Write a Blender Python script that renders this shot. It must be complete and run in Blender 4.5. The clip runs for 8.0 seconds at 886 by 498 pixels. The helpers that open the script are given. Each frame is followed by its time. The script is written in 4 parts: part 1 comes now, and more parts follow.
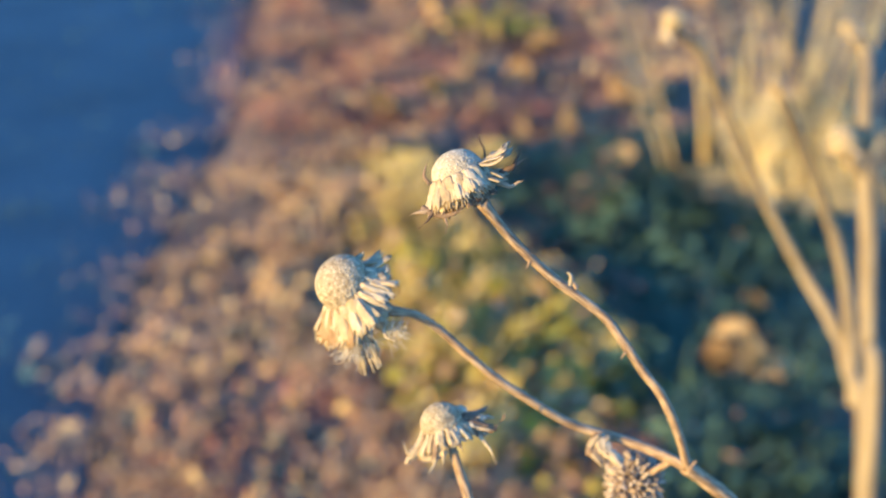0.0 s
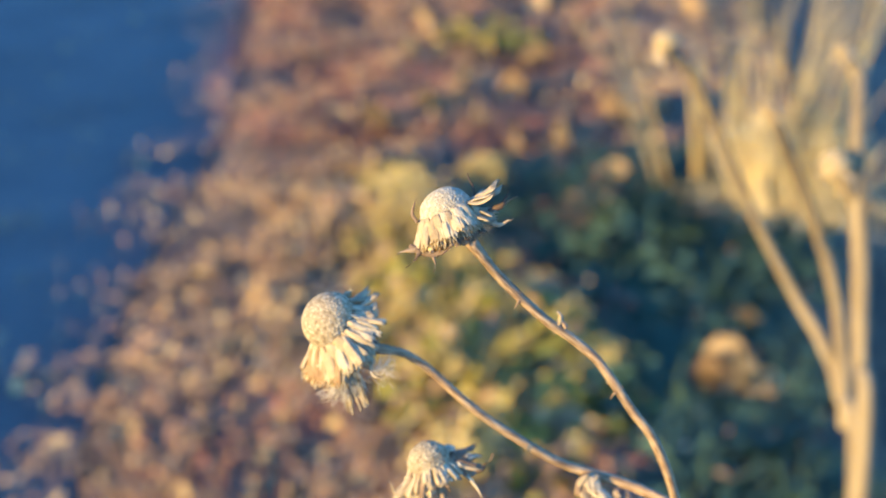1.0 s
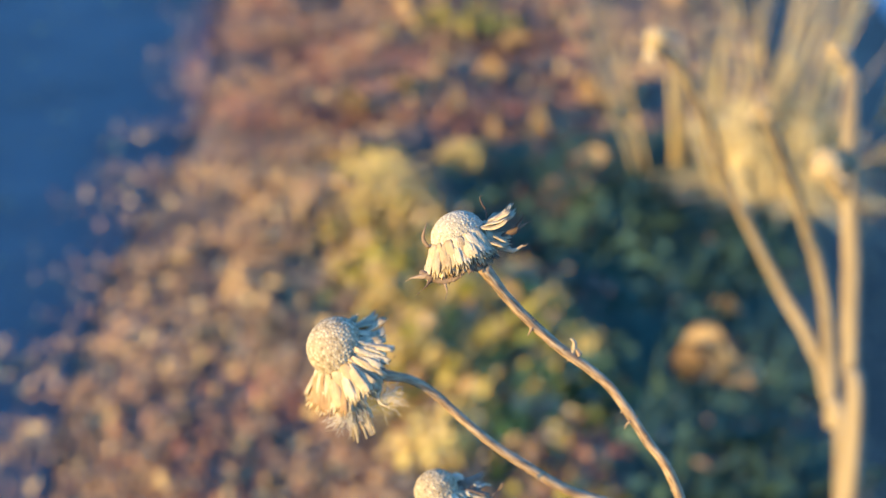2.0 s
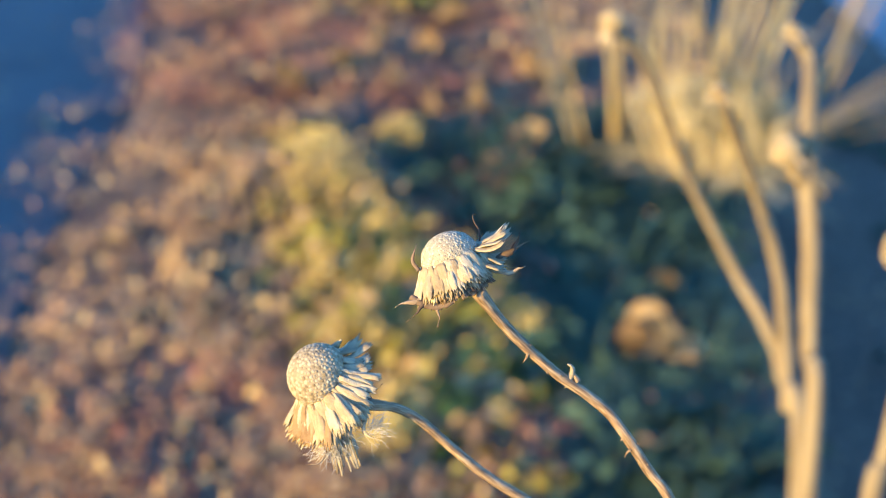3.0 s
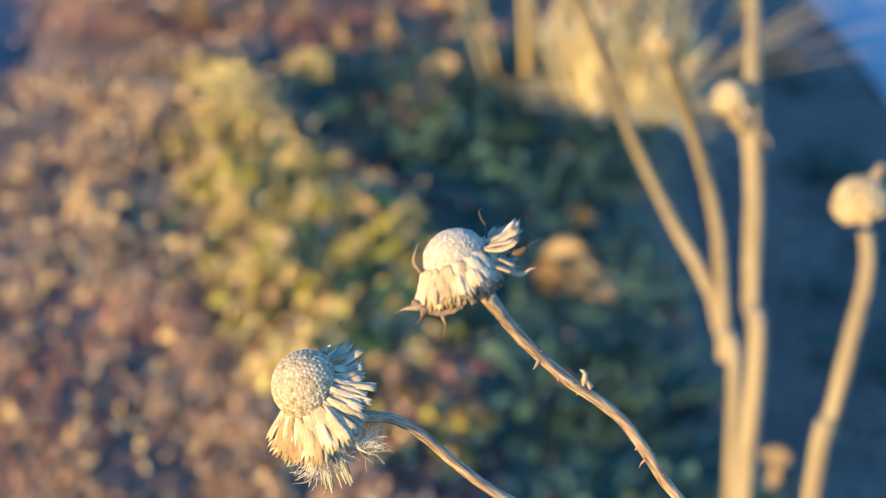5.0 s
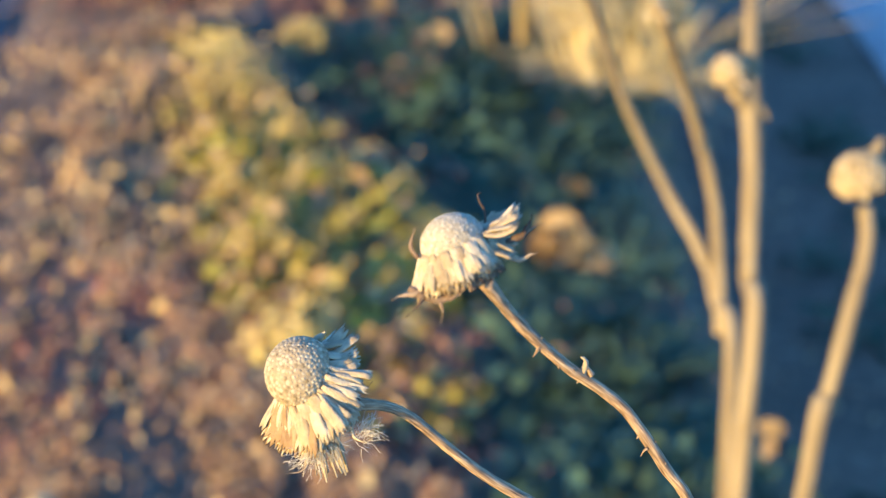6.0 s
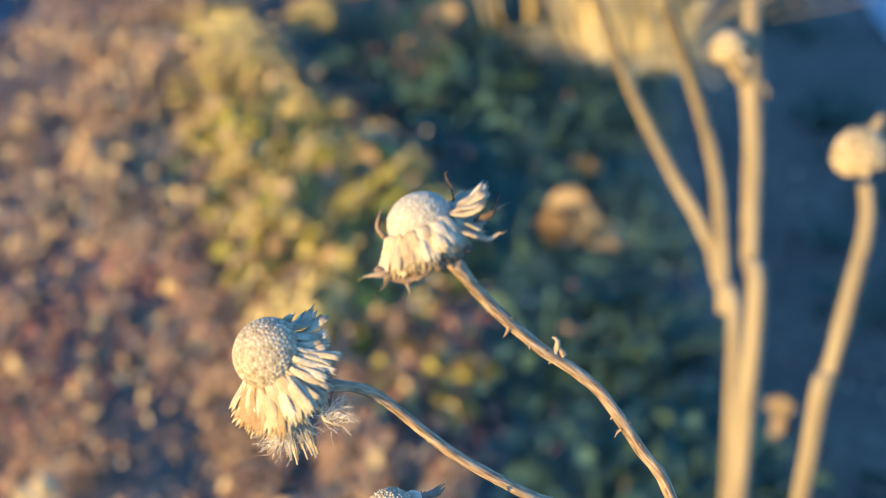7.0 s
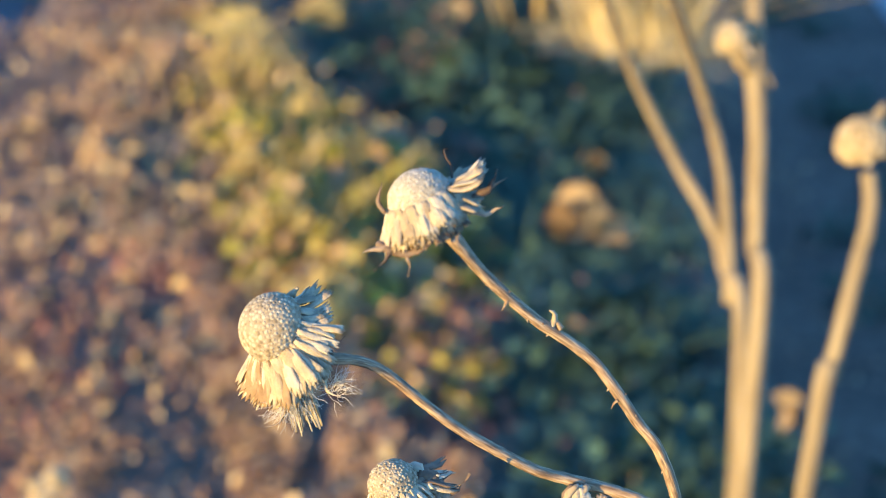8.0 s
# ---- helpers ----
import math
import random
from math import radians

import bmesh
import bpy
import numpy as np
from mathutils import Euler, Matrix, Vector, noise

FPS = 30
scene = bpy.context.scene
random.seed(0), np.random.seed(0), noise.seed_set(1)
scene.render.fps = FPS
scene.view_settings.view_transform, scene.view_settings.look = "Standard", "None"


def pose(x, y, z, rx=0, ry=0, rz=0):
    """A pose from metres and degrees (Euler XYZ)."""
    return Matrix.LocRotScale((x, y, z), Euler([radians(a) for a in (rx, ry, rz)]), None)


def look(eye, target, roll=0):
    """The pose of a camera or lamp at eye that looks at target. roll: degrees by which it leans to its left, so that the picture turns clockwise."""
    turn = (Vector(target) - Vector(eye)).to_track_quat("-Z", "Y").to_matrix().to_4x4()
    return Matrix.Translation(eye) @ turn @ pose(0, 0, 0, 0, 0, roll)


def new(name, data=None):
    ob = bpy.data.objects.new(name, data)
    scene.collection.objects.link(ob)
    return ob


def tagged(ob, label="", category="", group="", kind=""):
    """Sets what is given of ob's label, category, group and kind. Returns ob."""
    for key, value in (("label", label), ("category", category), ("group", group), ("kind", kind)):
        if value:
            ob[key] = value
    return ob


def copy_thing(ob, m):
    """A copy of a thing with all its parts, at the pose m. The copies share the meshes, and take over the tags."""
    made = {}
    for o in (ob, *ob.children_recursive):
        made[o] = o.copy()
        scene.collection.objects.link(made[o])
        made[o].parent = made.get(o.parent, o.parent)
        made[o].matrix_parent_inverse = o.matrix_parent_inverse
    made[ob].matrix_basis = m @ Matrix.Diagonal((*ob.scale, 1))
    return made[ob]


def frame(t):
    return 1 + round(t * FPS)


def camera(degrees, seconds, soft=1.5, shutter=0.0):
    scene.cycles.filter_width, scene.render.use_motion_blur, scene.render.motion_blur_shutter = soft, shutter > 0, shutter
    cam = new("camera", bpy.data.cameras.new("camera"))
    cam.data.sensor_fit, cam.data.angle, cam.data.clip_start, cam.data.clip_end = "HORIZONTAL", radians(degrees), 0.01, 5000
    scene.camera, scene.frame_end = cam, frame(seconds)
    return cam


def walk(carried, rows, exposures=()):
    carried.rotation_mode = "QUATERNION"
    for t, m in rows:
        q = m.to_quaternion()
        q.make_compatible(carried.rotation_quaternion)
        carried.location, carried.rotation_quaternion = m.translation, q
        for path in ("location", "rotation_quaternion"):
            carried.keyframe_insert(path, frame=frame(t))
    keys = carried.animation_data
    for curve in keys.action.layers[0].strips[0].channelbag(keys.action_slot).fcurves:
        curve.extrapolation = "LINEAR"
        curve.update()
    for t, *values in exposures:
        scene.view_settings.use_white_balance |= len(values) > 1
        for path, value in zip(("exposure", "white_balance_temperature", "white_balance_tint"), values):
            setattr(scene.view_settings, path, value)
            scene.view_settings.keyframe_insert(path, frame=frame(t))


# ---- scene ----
cam = camera(32.0, 8.0, soft=0.9)
cam.data.dof.use_dof = True
cam.data.dof.focus_distance = 0.318
cam.data.dof.aperture_fstop = 14.0

PATH = [
    (0.0, (0.0230, -0.3334, 0.8202), (-0.1553, 1.5198, 0.0895), -1.51),
    (0.5, (0.0235, -0.3307, 0.8225), (-0.1513, 1.5270, 0.1023), -1.28),
    (1.0, (0.0236, -0.3275, 0.8246), (-0.1453, 1.5320, 0.1078), -1.10),
    (2.5, (0.0076, -0.3023, 0.8311), (-0.0921, 1.5462, 0.0741), -0.20),
    (3.0, (0.0009, -0.2901, 0.8315), (-0.0492, 1.5535, 0.0578), 0.02),
    (3.5, (-0.0085, -0.2828, 0.8322), (-0.0106, 1.5549, 0.0430), 0.53),
    (4.0, (-0.0086, -0.2683, 0.8341), (0.0188, 1.5585, 0.0204), 0.49),
    (4.5, (-0.0180, -0.2612, 0.8318), (0.0399, 1.5556, -0.0023), 0.88),
    (6.0, (-0.0191, -0.2483, 0.8304), (0.0633, 1.5409, -0.0595), 1.28),
    (6.5, (-0.0111, -0.2457, 0.8290), (0.0569, 1.5379, -0.0733), 0.96),
    (7.0, (-0.0106, -0.2453, 0.8289), (0.0543, 1.5325, -0.0851), 0.78),
    (7.5, (-0.0108, -0.2489, 0.8282), (0.0497, 1.5261, -0.0914), 0.60),
    (8.0, (-0.0087, -0.2544, 0.8288), (0.0421, 1.5225, -0.0878), 0.33),
]
walk(cam, [(t, look(eye, target, roll)) for t, eye, target, roll in PATH], [(0.0, 2.82, 6450, 10), (8.0, 2.82, 6450, 10)])

# ---- light: a low warm sun from behind and to the left, a clear blue sky ----
SUN = Vector((-0.74, -0.655, 0.145)).normalized()
world = bpy.data.worlds.new("clear_sky")
scene.world = world
world.use_nodes = True
wn = world.node_tree.nodes
sky = wn.new("ShaderNodeTexSky")
sky.sky_type = "NISHITA"
sky.sun_disc = False
sky.dust_density = 0.2
sky.ozone_density = 6.0
sky.sun_elevation = math.asin(SUN.z)
sky.sun_rotation = math.atan2(SUN.x, SUN.y)
world.node_tree.links.new(sky.outputs[0], wn["Background"].inputs[0])
wn["Background"].inputs[1].default_value = 0.15
lamp = new("sun", bpy.data.lights.new("sun", "SUN"))
lamp.data.energy = 2.0
lamp.data.angle = radians(0.5)
lamp.data.color = (1.0, 0.66, 0.18)
lamp.matrix_world = look(SUN * 20, (0, 0, 0))


# ---- materials ----
def mat(name, stops, scale=40.0, rough=0.8, bump=0.3, bump_scale=0.0, rnd="", spread=0.25, thin=0.0, patch=4.0, along=None, depth=0.001):
    """Noise-driven colour between stops, with a second, larger variation, relief and chance per piece."""
    m = bpy.data.materials.new(name)
    m.use_nodes = True
    nt = m.node_tree
    n, link = nt.nodes, nt.links.new
    bs = n["Principled BSDF"]
    tc = n.new("ShaderNodeTexCoord")
    mp = n.new("ShaderNodeMapping")
    link(tc.outputs["UV" if along else "Object"], mp.inputs[0])
    if along:
        mp.inputs["Scale"].default_value = (1, along, 1)
    fine = n.new("ShaderNodeTexNoise")
    fine.inputs["Scale"].default_value, fine.inputs["Detail"].default_value = scale, 5
    link(mp.outputs[0], fine.inputs["Vector"])
    ramp = n.new("ShaderNodeValToRGB")
    while len(ramp.color_ramp.elements) < len(stops):
        ramp.color_ramp.elements.new(0.5)
    for i, c in enumerate(stops):
        ramp.color_ramp.elements[i].position = 0.28 + 0.44 * i / max(1, len(stops) - 1)
        ramp.color_ramp.elements[i].color = (*c, 1)
    value = fine.outputs[0]
    if rnd:
        src = n.new("ShaderNodeNewGeometry").outputs["Random Per Island"] if rnd == "island" else n.new("ShaderNodeObjectInfo").outputs["Random"]
        mixer = n.new("ShaderNodeMix")
        mixer.inputs[0].default_value = 0.72
        link(value, mixer.inputs[2])
        spreadn = n.new("ShaderNodeMapRange")
        spreadn.inputs["To Min"].default_value, spreadn.inputs["To Max"].default_value = 0.2, 0.8
        link(src, spreadn.inputs[0])
        link(spreadn.outputs[0], mixer.inputs[3])
        value = mixer.outputs[0]
    link(value, ramp.inputs[0])
    large = n.new("ShaderNodeTexNoise")
    large.inputs["Scale"].default_value, large.inputs["Detail"].default_value = scale / patch, 3
    link(mp.outputs[0], large.inputs["Vector"])
    rng = n.new("ShaderNodeMapRange")
    rng.inputs["From Min"].default_value, rng.inputs["From Max"].default_value = 0.3, 0.7
    rng.inputs["To Min"].default_value, rng.inputs["To Max"].default_value = 1 - spread, 1 + spread
    link(large.outputs[0], rng.inputs[0])
    hsv = n.new("ShaderNodeHueSaturation")
    link(rng.outputs[0], hsv.inputs["Value"])
    link(ramp.outputs[0], hsv.inputs["Color"])
    link(hsv.outputs[0], bs.inputs["Base Color"])
    bs.inputs["Roughness"].default_value = rough
    bs.inputs["Specular IOR Level"].default_value = 0.3
    if bump:
        b = n.new("ShaderNodeBump")
        b.inputs["Strength"].default_value, b.inputs["Distance"].default_value = bump, depth
        grain = fine
        if bump_scale:
            grain = n.new("ShaderNodeTexNoise")
            grain.inputs["Scale"].default_value, grain.inputs["Detail"].default_value = bump_scale, 6
            link(mp.outputs[0], grain.inputs["Vector"])
        link(grain.outputs[0], b.inputs["Height"])
        link(b.outputs[0], bs.inputs["Normal"])
    if thin:
        tr = n.new("ShaderNodeBsdfTranslucent")
        link(hsv.outputs[0], tr.inputs[0])
        ms = n.new("ShaderNodeMixShader")
        ms.inputs[0].default_value = thin
        link(bs.outputs[0], ms.inputs[1])
        link(tr.outputs[0], ms.inputs[2])
        link(ms.outputs[0], n["Material Output"].inputs[0])
    return m


M_DOME = mat("frosted_seed_dome", [(0.17, 0.125, 0.07), (0.31, 0.25, 0.16), (0.39, 0.33, 0.225)], 900, 0.95, 0.7, 2500, "island", 0.12, 0.0, 4, depth=0.0002)
M_FROST = mat("granular_frosted_dome", [(0.26, 0.215, 0.14), (0.36, 0.31, 0.22), (0.45, 0.395, 0.30)], 1300, 0.95, 0.8, 3000, "island", 0.12, 0.0, 5, depth=0.0003)
M_CHAFF = mat("pale_dry_chaff", [(0.31, 0.23, 0.135), (0.40, 0.315, 0.20), (0.48, 0.40, 0.275)], 700, 0.8, 0.7, 1800, "object", 0.25, 0.12, 4, depth=0.0004)
M_AMBER = mat("amber_dry_petal", [(0.24, 0.145, 0.07), (0.34, 0.235, 0.13), (0.42, 0.32, 0.20)], 600, 0.8, 0.6, 1800, "object", 0.2, 0.15, 4, depth=0.0004)
M_SEPAL = mat("curled_brown_sepal", [(0.075, 0.046, 0.03), (0.18, 0.12, 0.075), (0.33, 0.245, 0.16)], 500, 0.85, 0.6, 1500, "object", 0.3, 0.0, 3, depth=0.0004)
M_BRISTLE = mat("stiff_brown_bristle", [(0.15, 0.105, 0.075), (0.26, 0.195, 0.14), (0.44, 0.36, 0.27)], 600, 0.85, 0.4, 1500, "island", 0.25)
STEM_TONES = [(0.085, 0.050, 0.030), (0.25, 0.165, 0.095), (0.45, 0.34, 0.215)]
M_STEM = mat("ribbed_dry_stem", STEM_TONES, 1500, 0.8, 0.8, 2200, "", 0.3, 0.0, 3, 0.13, 0.0004)
M_FLUFF = mat("pale_fluff", [(0.42, 0.35, 0.25), (0.6, 0.53, 0.42)], 700, 0.9, 0.0)
M_STALK = mat("straw_stalk", [(0.13, 0.094, 0.05), (0.20, 0.151, 0.084), (0.265, 0.21, 0.122)], 160, 0.75, 0.5, 500, "", 0.25, 0.0, 5, 0.1, 0.001)
M_FARHEAD = mat("straw_seed_head", [(0.19, 0.14, 0.07), (0.29, 0.22, 0.12), (0.37, 0.295, 0.175)], 250, 0.9, 0.5, 700, "island", 0.2, 0.0, 4)
M_GRASS = mat("straw_grass_blade", [(0.34, 0.255, 0.11), (0.49, 0.395, 0.20), (0.58, 0.50, 0.30)], 30, 0.7, 0.2, 200, "object", 0.2, 0.3, 4)
M_GRASS_JOINED = mat("straw_grass_tuft", [(0.47, 0.385, 0.20), (0.58, 0.49, 0.27), (0.66, 0.575, 0.35)], 30, 0.7, 0.2, 200, "island", 0.2, 0.3, 4)
M_LITTER = mat("fallen_brown_leaf_bits", [(0.18, 0.094, 0.06), (0.27, 0.155, 0.092), (0.37, 0.235, 0.13), (0.55, 0.39, 0.21)], 25, 0.85, 0.4, 200, "island", 0.3, 0.2, 5)
M_REDLITTER = mat("fallen_red_leaf_bits", [(0.14, 0.048, 0.039), (0.235, 0.088, 0.06), (0.31, 0.138, 0.088), (0.41, 0.235, 0.135)], 25, 0.85, 0.4, 200, "island", 0.3, 0.2, 5)
# Golden bits made paler than the brown ones, to read as sunlit specks.
M_GOLDLITTER = mat("sunlit_golden_leaf_bits", [(0.36, 0.24, 0.10), (0.46, 0.33, 0.15), (0.55, 0.42, 0.21)], 40, 0.8, 0.4, 200, "island", 0.3, 0.2, 5)
M_TANLEAF = mat("tan_dead_leaf", [(0.28, 0.18, 0.09), (0.38, 0.27, 0.14), (0.47, 0.36, 0.205)], 60, 0.75, 0.4, 260, "object", 0.2, 0.25, 4)
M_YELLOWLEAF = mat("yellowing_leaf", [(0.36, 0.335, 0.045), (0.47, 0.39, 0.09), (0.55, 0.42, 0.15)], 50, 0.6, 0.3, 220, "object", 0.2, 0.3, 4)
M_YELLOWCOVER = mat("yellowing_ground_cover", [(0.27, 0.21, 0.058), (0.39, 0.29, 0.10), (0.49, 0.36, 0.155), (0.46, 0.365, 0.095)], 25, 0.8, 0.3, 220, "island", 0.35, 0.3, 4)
# Leaf greens, darkened and blued so that part of the shade is colour.
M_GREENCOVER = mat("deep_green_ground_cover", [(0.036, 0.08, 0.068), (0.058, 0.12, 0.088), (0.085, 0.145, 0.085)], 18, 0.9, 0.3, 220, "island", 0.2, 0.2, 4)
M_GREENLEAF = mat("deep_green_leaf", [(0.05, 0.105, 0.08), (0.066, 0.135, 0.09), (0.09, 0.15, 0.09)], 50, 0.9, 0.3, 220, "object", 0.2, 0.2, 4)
# Soil darkened all over, to deepen the shaded strip beyond the bed.
M_SOIL = mat("dark_soil", [(0.055, 0.038, 0.028), (0.10, 0.072, 0.05), (0.16, 0.115, 0.08)], 55, 0.95, 0.8, 140, "", 0.3, 0.0, 12, depth=0.01)
M_ASPHALT = mat("grey_asphalt", [(0.055, 0.056, 0.058), (0.088, 0.089, 0.091), (0.13, 0.13, 0.13)], 220, 0.9, 0.6, 500, "", 0.2, 0.0, 60, depth=0.004)
M_PAVING = mat("pale_grey_paving", [(0.20, 0.20, 0.20), (0.27, 0.27, 0.27), (0.34, 0.34, 0.33)], 90, 0.9, 0.5, 400, "", 0.2, 0.0, 30, depth=0.003)
M_WALL = mat("grey_rendered_wall", [(0.22, 0.21, 0.20), (0.30, 0.29, 0.27)], 30, 0.9, 0.4, 120, "", 0.15)


# ---- builders ----
def mesh_of(name, bm, material, smooth=True):
    me = bpy.data.meshes.new(name)
    bm.to_mesh(me)
    bm.free()
    me.materials.append(material)
    if smooth:
        me.shade_smooth()
    return me


def part(name, bm, material, parent, label="", smooth=True, base=None):
    """One mesh object under a thing or a part; base is the place of an Empty parent."""
    ob = new(name, mesh_of(name, bm, material, smooth))
    ob.parent = parent
    if base is not None:
        ob.matrix_parent_inverse = Matrix.Translation(base).inverted()
    return tagged(ob, label)


def thing(name, base, label, category, group=""):
    ob = new(name)
    ob.empty_display_size = 0.02
    ob.matrix_basis = Matrix.Translation(base)
    return tagged(ob, label, category, group)


def smooth_line(points, steps=6):
    """A Catmull-Rom line through points."""
    p = [Vector(q) for q in points]
    p = [2 * p[0] - p[1]] + p + [2 * p[-1] - p[-2]]
    out = []
    for i in range(1, len(p) - 2):
        for k in range(steps):
            t = k / steps
            out.append(0.5 * (2 * p[i] + (p[i + 1] - p[i - 1]) * t + (2 * p[i - 1] - 5 * p[i] + 4 * p[i + 1] - p[i + 2]) * t * t + (3 * p[i] - p[i - 1] - 3 * p[i + 1] + p[i + 2]) * t ** 3))
    return out + [p[-2]]


def tube(bm, line, radius, sides=12, ridge=0.0, wobble=0.0, tip=False):
    """A tube along line, with its grain's coordinates in metres round and along it; radius is a number or a function of 0..1."""
    rings, n = [], len(line)
    uv = bm.loops.layers.uv.verify()
    run, girth = [0.0], []
    ref = Vector((0.3, 0.8, 0.5))
    for i, p in enumerate(line):
        d = (line[min(i + 1, n - 1)] - line[max(i - 1, 0)]).normalized()
        u = (ref - ref.dot(d) * d).normalized()
        ref = u
        v = d.cross(u)
        r = radius(i / (n - 1)) if callable(radius) else radius
        ring = []
        for k in range(sides):
            a = 2 * math.pi * k / sides
            rr = r * (1 + ridge * (1 if k % 2 else -1))
            if wobble:
                rr *= 1 + wobble * noise.noise((p + (u * math.cos(a) + v * math.sin(a)) * r) * (0.35 / r))
            ring.append(bm.verts.new(p + (u * math.cos(a) + v * math.sin(a)) * rr))
        rings.append(ring)
        girth.append(2 * math.pi * r / sides)
        run.append(run[-1] + ((line[i + 1] - p).length if i + 1 < n else 0.0))
    for i, (a, b) in enumerate(zip(rings, rings[1:])):
        for k in range(sides):
            f = bm.faces.new((a[k], a[(k + 1) % sides], b[(k + 1) % sides], b[k]))
            for loop, (j, h) in zip(f.loops, ((k, i), (k + 1, i), (k + 1, i + 1), (k, i + 1))):
                loop[uv].uv = (j * girth[0], run[h])
    bm.faces.new(rings[0][::-1])
    bm.faces.new(rings[-1])
    return bm


def ribbon(bm, line, widths, normal, cup=0.25, thick=0.00016, frayed=0, pleat=0.0):
    """A cupped strip with thickness, along line; frayed: teeth at its end."""
    n = len(line)
    top, low = [], []
    across = (-1.0, -0.66, -0.33, 0.0, 0.33, 0.66, 1.0) if pleat else (-1.0, -0.5, 0.0, 0.5, 1.0)
    teeth = [random.uniform(0.2, 1.2) for _ in across]
    for i, p in enumerate(line):
        d = (line[min(i + 1, n - 1)] - line[max(i - 1, 0)]).normalized()
        side = d.cross(normal)
        side = side.normalized() if side.length > 1e-6 else d.orthogonal().normalized()
        up = side.cross(d)
        w = widths[i] if i < len(widths) else widths[-1]
        row_t, row_l = [], []
        for k, a in enumerate(across):
            q = p + side * (a * w * 0.5) - up * (cup * w * a * a) + up * (pleat * w * (1 if k % 2 else -1))
            if frayed and i == n - 1:
                q = q + d * (w * (0.5 if k % 2 else -0.3) * teeth[k])
            row_t.append(bm.verts.new(q))
            row_l.append(bm.verts.new(q - up * thick))
        top.append(row_t)
        low.append(row_l)
    m = len(across)
    for i in range(n - 1):
        for k in range(m - 1):
            bm.faces.new((top[i][k], top[i][k + 1], top[i + 1][k + 1], top[i + 1][k]))
            bm.faces.new((low[i][k], low[i + 1][k], low[i + 1][k + 1], low[i][k + 1]))
        bm.faces.new((top[i][0], top[i + 1][0], low[i + 1][0], low[i][0]))
        bm.faces.new((top[i][m - 1], low[i][m - 1], low[i + 1][m - 1], top[i + 1][m - 1]))
    for row, other in ((top[0], low[0]), (low[-1], top[-1])):
        for k in range(m - 1):
            bm.faces.new((row[k], other[k], other[k + 1], row[k + 1]))
    return bm


# The view's own right, up and back, by which the heads of the plant are turned.
RIGHT, UP = Vector((1.0, 0.0, 0.0)), Vector((0.0, 0.395, 0.919))
BACK = RIGHT.cross(UP)


def turned(x, y, z):
    return (RIGHT * x + UP * y + BACK * z).normalized()


def dome(bm, centre, axis, r, h, bumps, knob=0.5, reach=1.75, loose=0.06):
    """A rounded seed dome, closely set with knobs in spirals."""
    x = axis.orthogonal().normalized()
    y = axis.cross(x)

    def on(polar, turn, lift=0.0):
        s, c = math.sin(polar), math.cos(polar)
        return centre + (x * math.cos(turn) + y * math.sin(turn)) * ((r + lift) * s) + axis * ((h + lift) * c)
    rings = []
    for i in range(13):
        polar = 0.02 + (reach - 0.02) * i / 12
        rings.append([bm.verts.new(on(polar, 2 * math.pi * k / 26)) for k in range(26)])
    for a, b in zip(rings, rings[1:]):
        for k in range(26):
            bm.faces.new((a[k], b[k], b[(k + 1) % 26], a[(k + 1) % 26]))
    bm.faces.new(rings[0])
    bm.faces.new(rings[-1][::-1])
    size = r * math.sqrt(2 * (1 - math.cos(reach)) / bumps) * 0.92
    for i in range(bumps):
        polar = math.acos(1 - (1 - math.cos(reach)) * (i + 0.5) / bumps)
        turn = i * 2.39996 + random.uniform(-loose, loose)
        p = on(polar * (1 + random.uniform(-loose, loose) * 0.4), turn)
        out = (p - centre).normalized()
        u = out.cross(axis)
        u = u.normalized() if u.length > 1e-4 else x
        v = out.cross(u)
        s = size * random.uniform(0.75, 1.12)
        tall = size * knob * random.uniform(0.4, 1.6)
        low = [bm.verts.new(p - out * 0.1 * size + (u * math.cos(k * math.pi / 3) + v * math.sin(k * math.pi / 3)) * s) for k in range(6)]
        mid = [bm.verts.new(p + out * tall * 0.75 + (u * math.cos(k * math.pi / 3) + v * math.sin(k * math.pi / 3)) * s * 0.62) for k in range(6)]
        top = bm.verts.new(p + out * tall - v * s * 0.15)
        for k in range(6):
            bm.faces.new((low[k], low[(k + 1) % 6], mid[(k + 1) % 6], mid[k]))
            bm.faces.new((mid[k], mid[(k + 1) % 6], top))
    return bm


def petal(name, head, centre, axis, r, around, length, width, flare, bend, material, frayed=1, start=0.0, rim=0.97, label="", wave=0.05):
    """A dry petal from the rim. around: degrees about the axis, 0 on the right, 90 in front; flare 0 lies back along the stem, 90 stands straight out; bend is a pull that grows towards the tip."""
    x = (RIGHT - RIGHT.dot(axis) * axis).normalized()
    y = axis.cross(x)
    if y.dot(BACK) < 0:
        y = -y
    a = radians(around)
    radial = x * math.cos(a) + y * math.sin(a)
    f = radians(flare)
    way = radial * math.sin(f) - axis * math.cos(f)
    normal = (radial * math.cos(f) + axis * math.sin(f)).normalized()
    normal = Matrix.Rotation(random.gauss(0, 0.2), 3, way) @ normal
    p = centre + radial * (r * rim) - axis * (r * (0.12 + start))
    line, widths = [], []
    for i in range(8):
        t = i / 7
        line.append(p + way * (length * t) + Vector(bend) * (length * t * t) + normal * (length * wave * math.sin(t * 5 + around * 0.3)))
        widths.append(width * (0.6 + 0.75 * t - 0.35 * t * t))
    bm = bmesh.new()
    ribbon(bm, line, widths, normal, 0.14, 0.00014, frayed, 0.05)
    return part(name, bm, material, head, label)


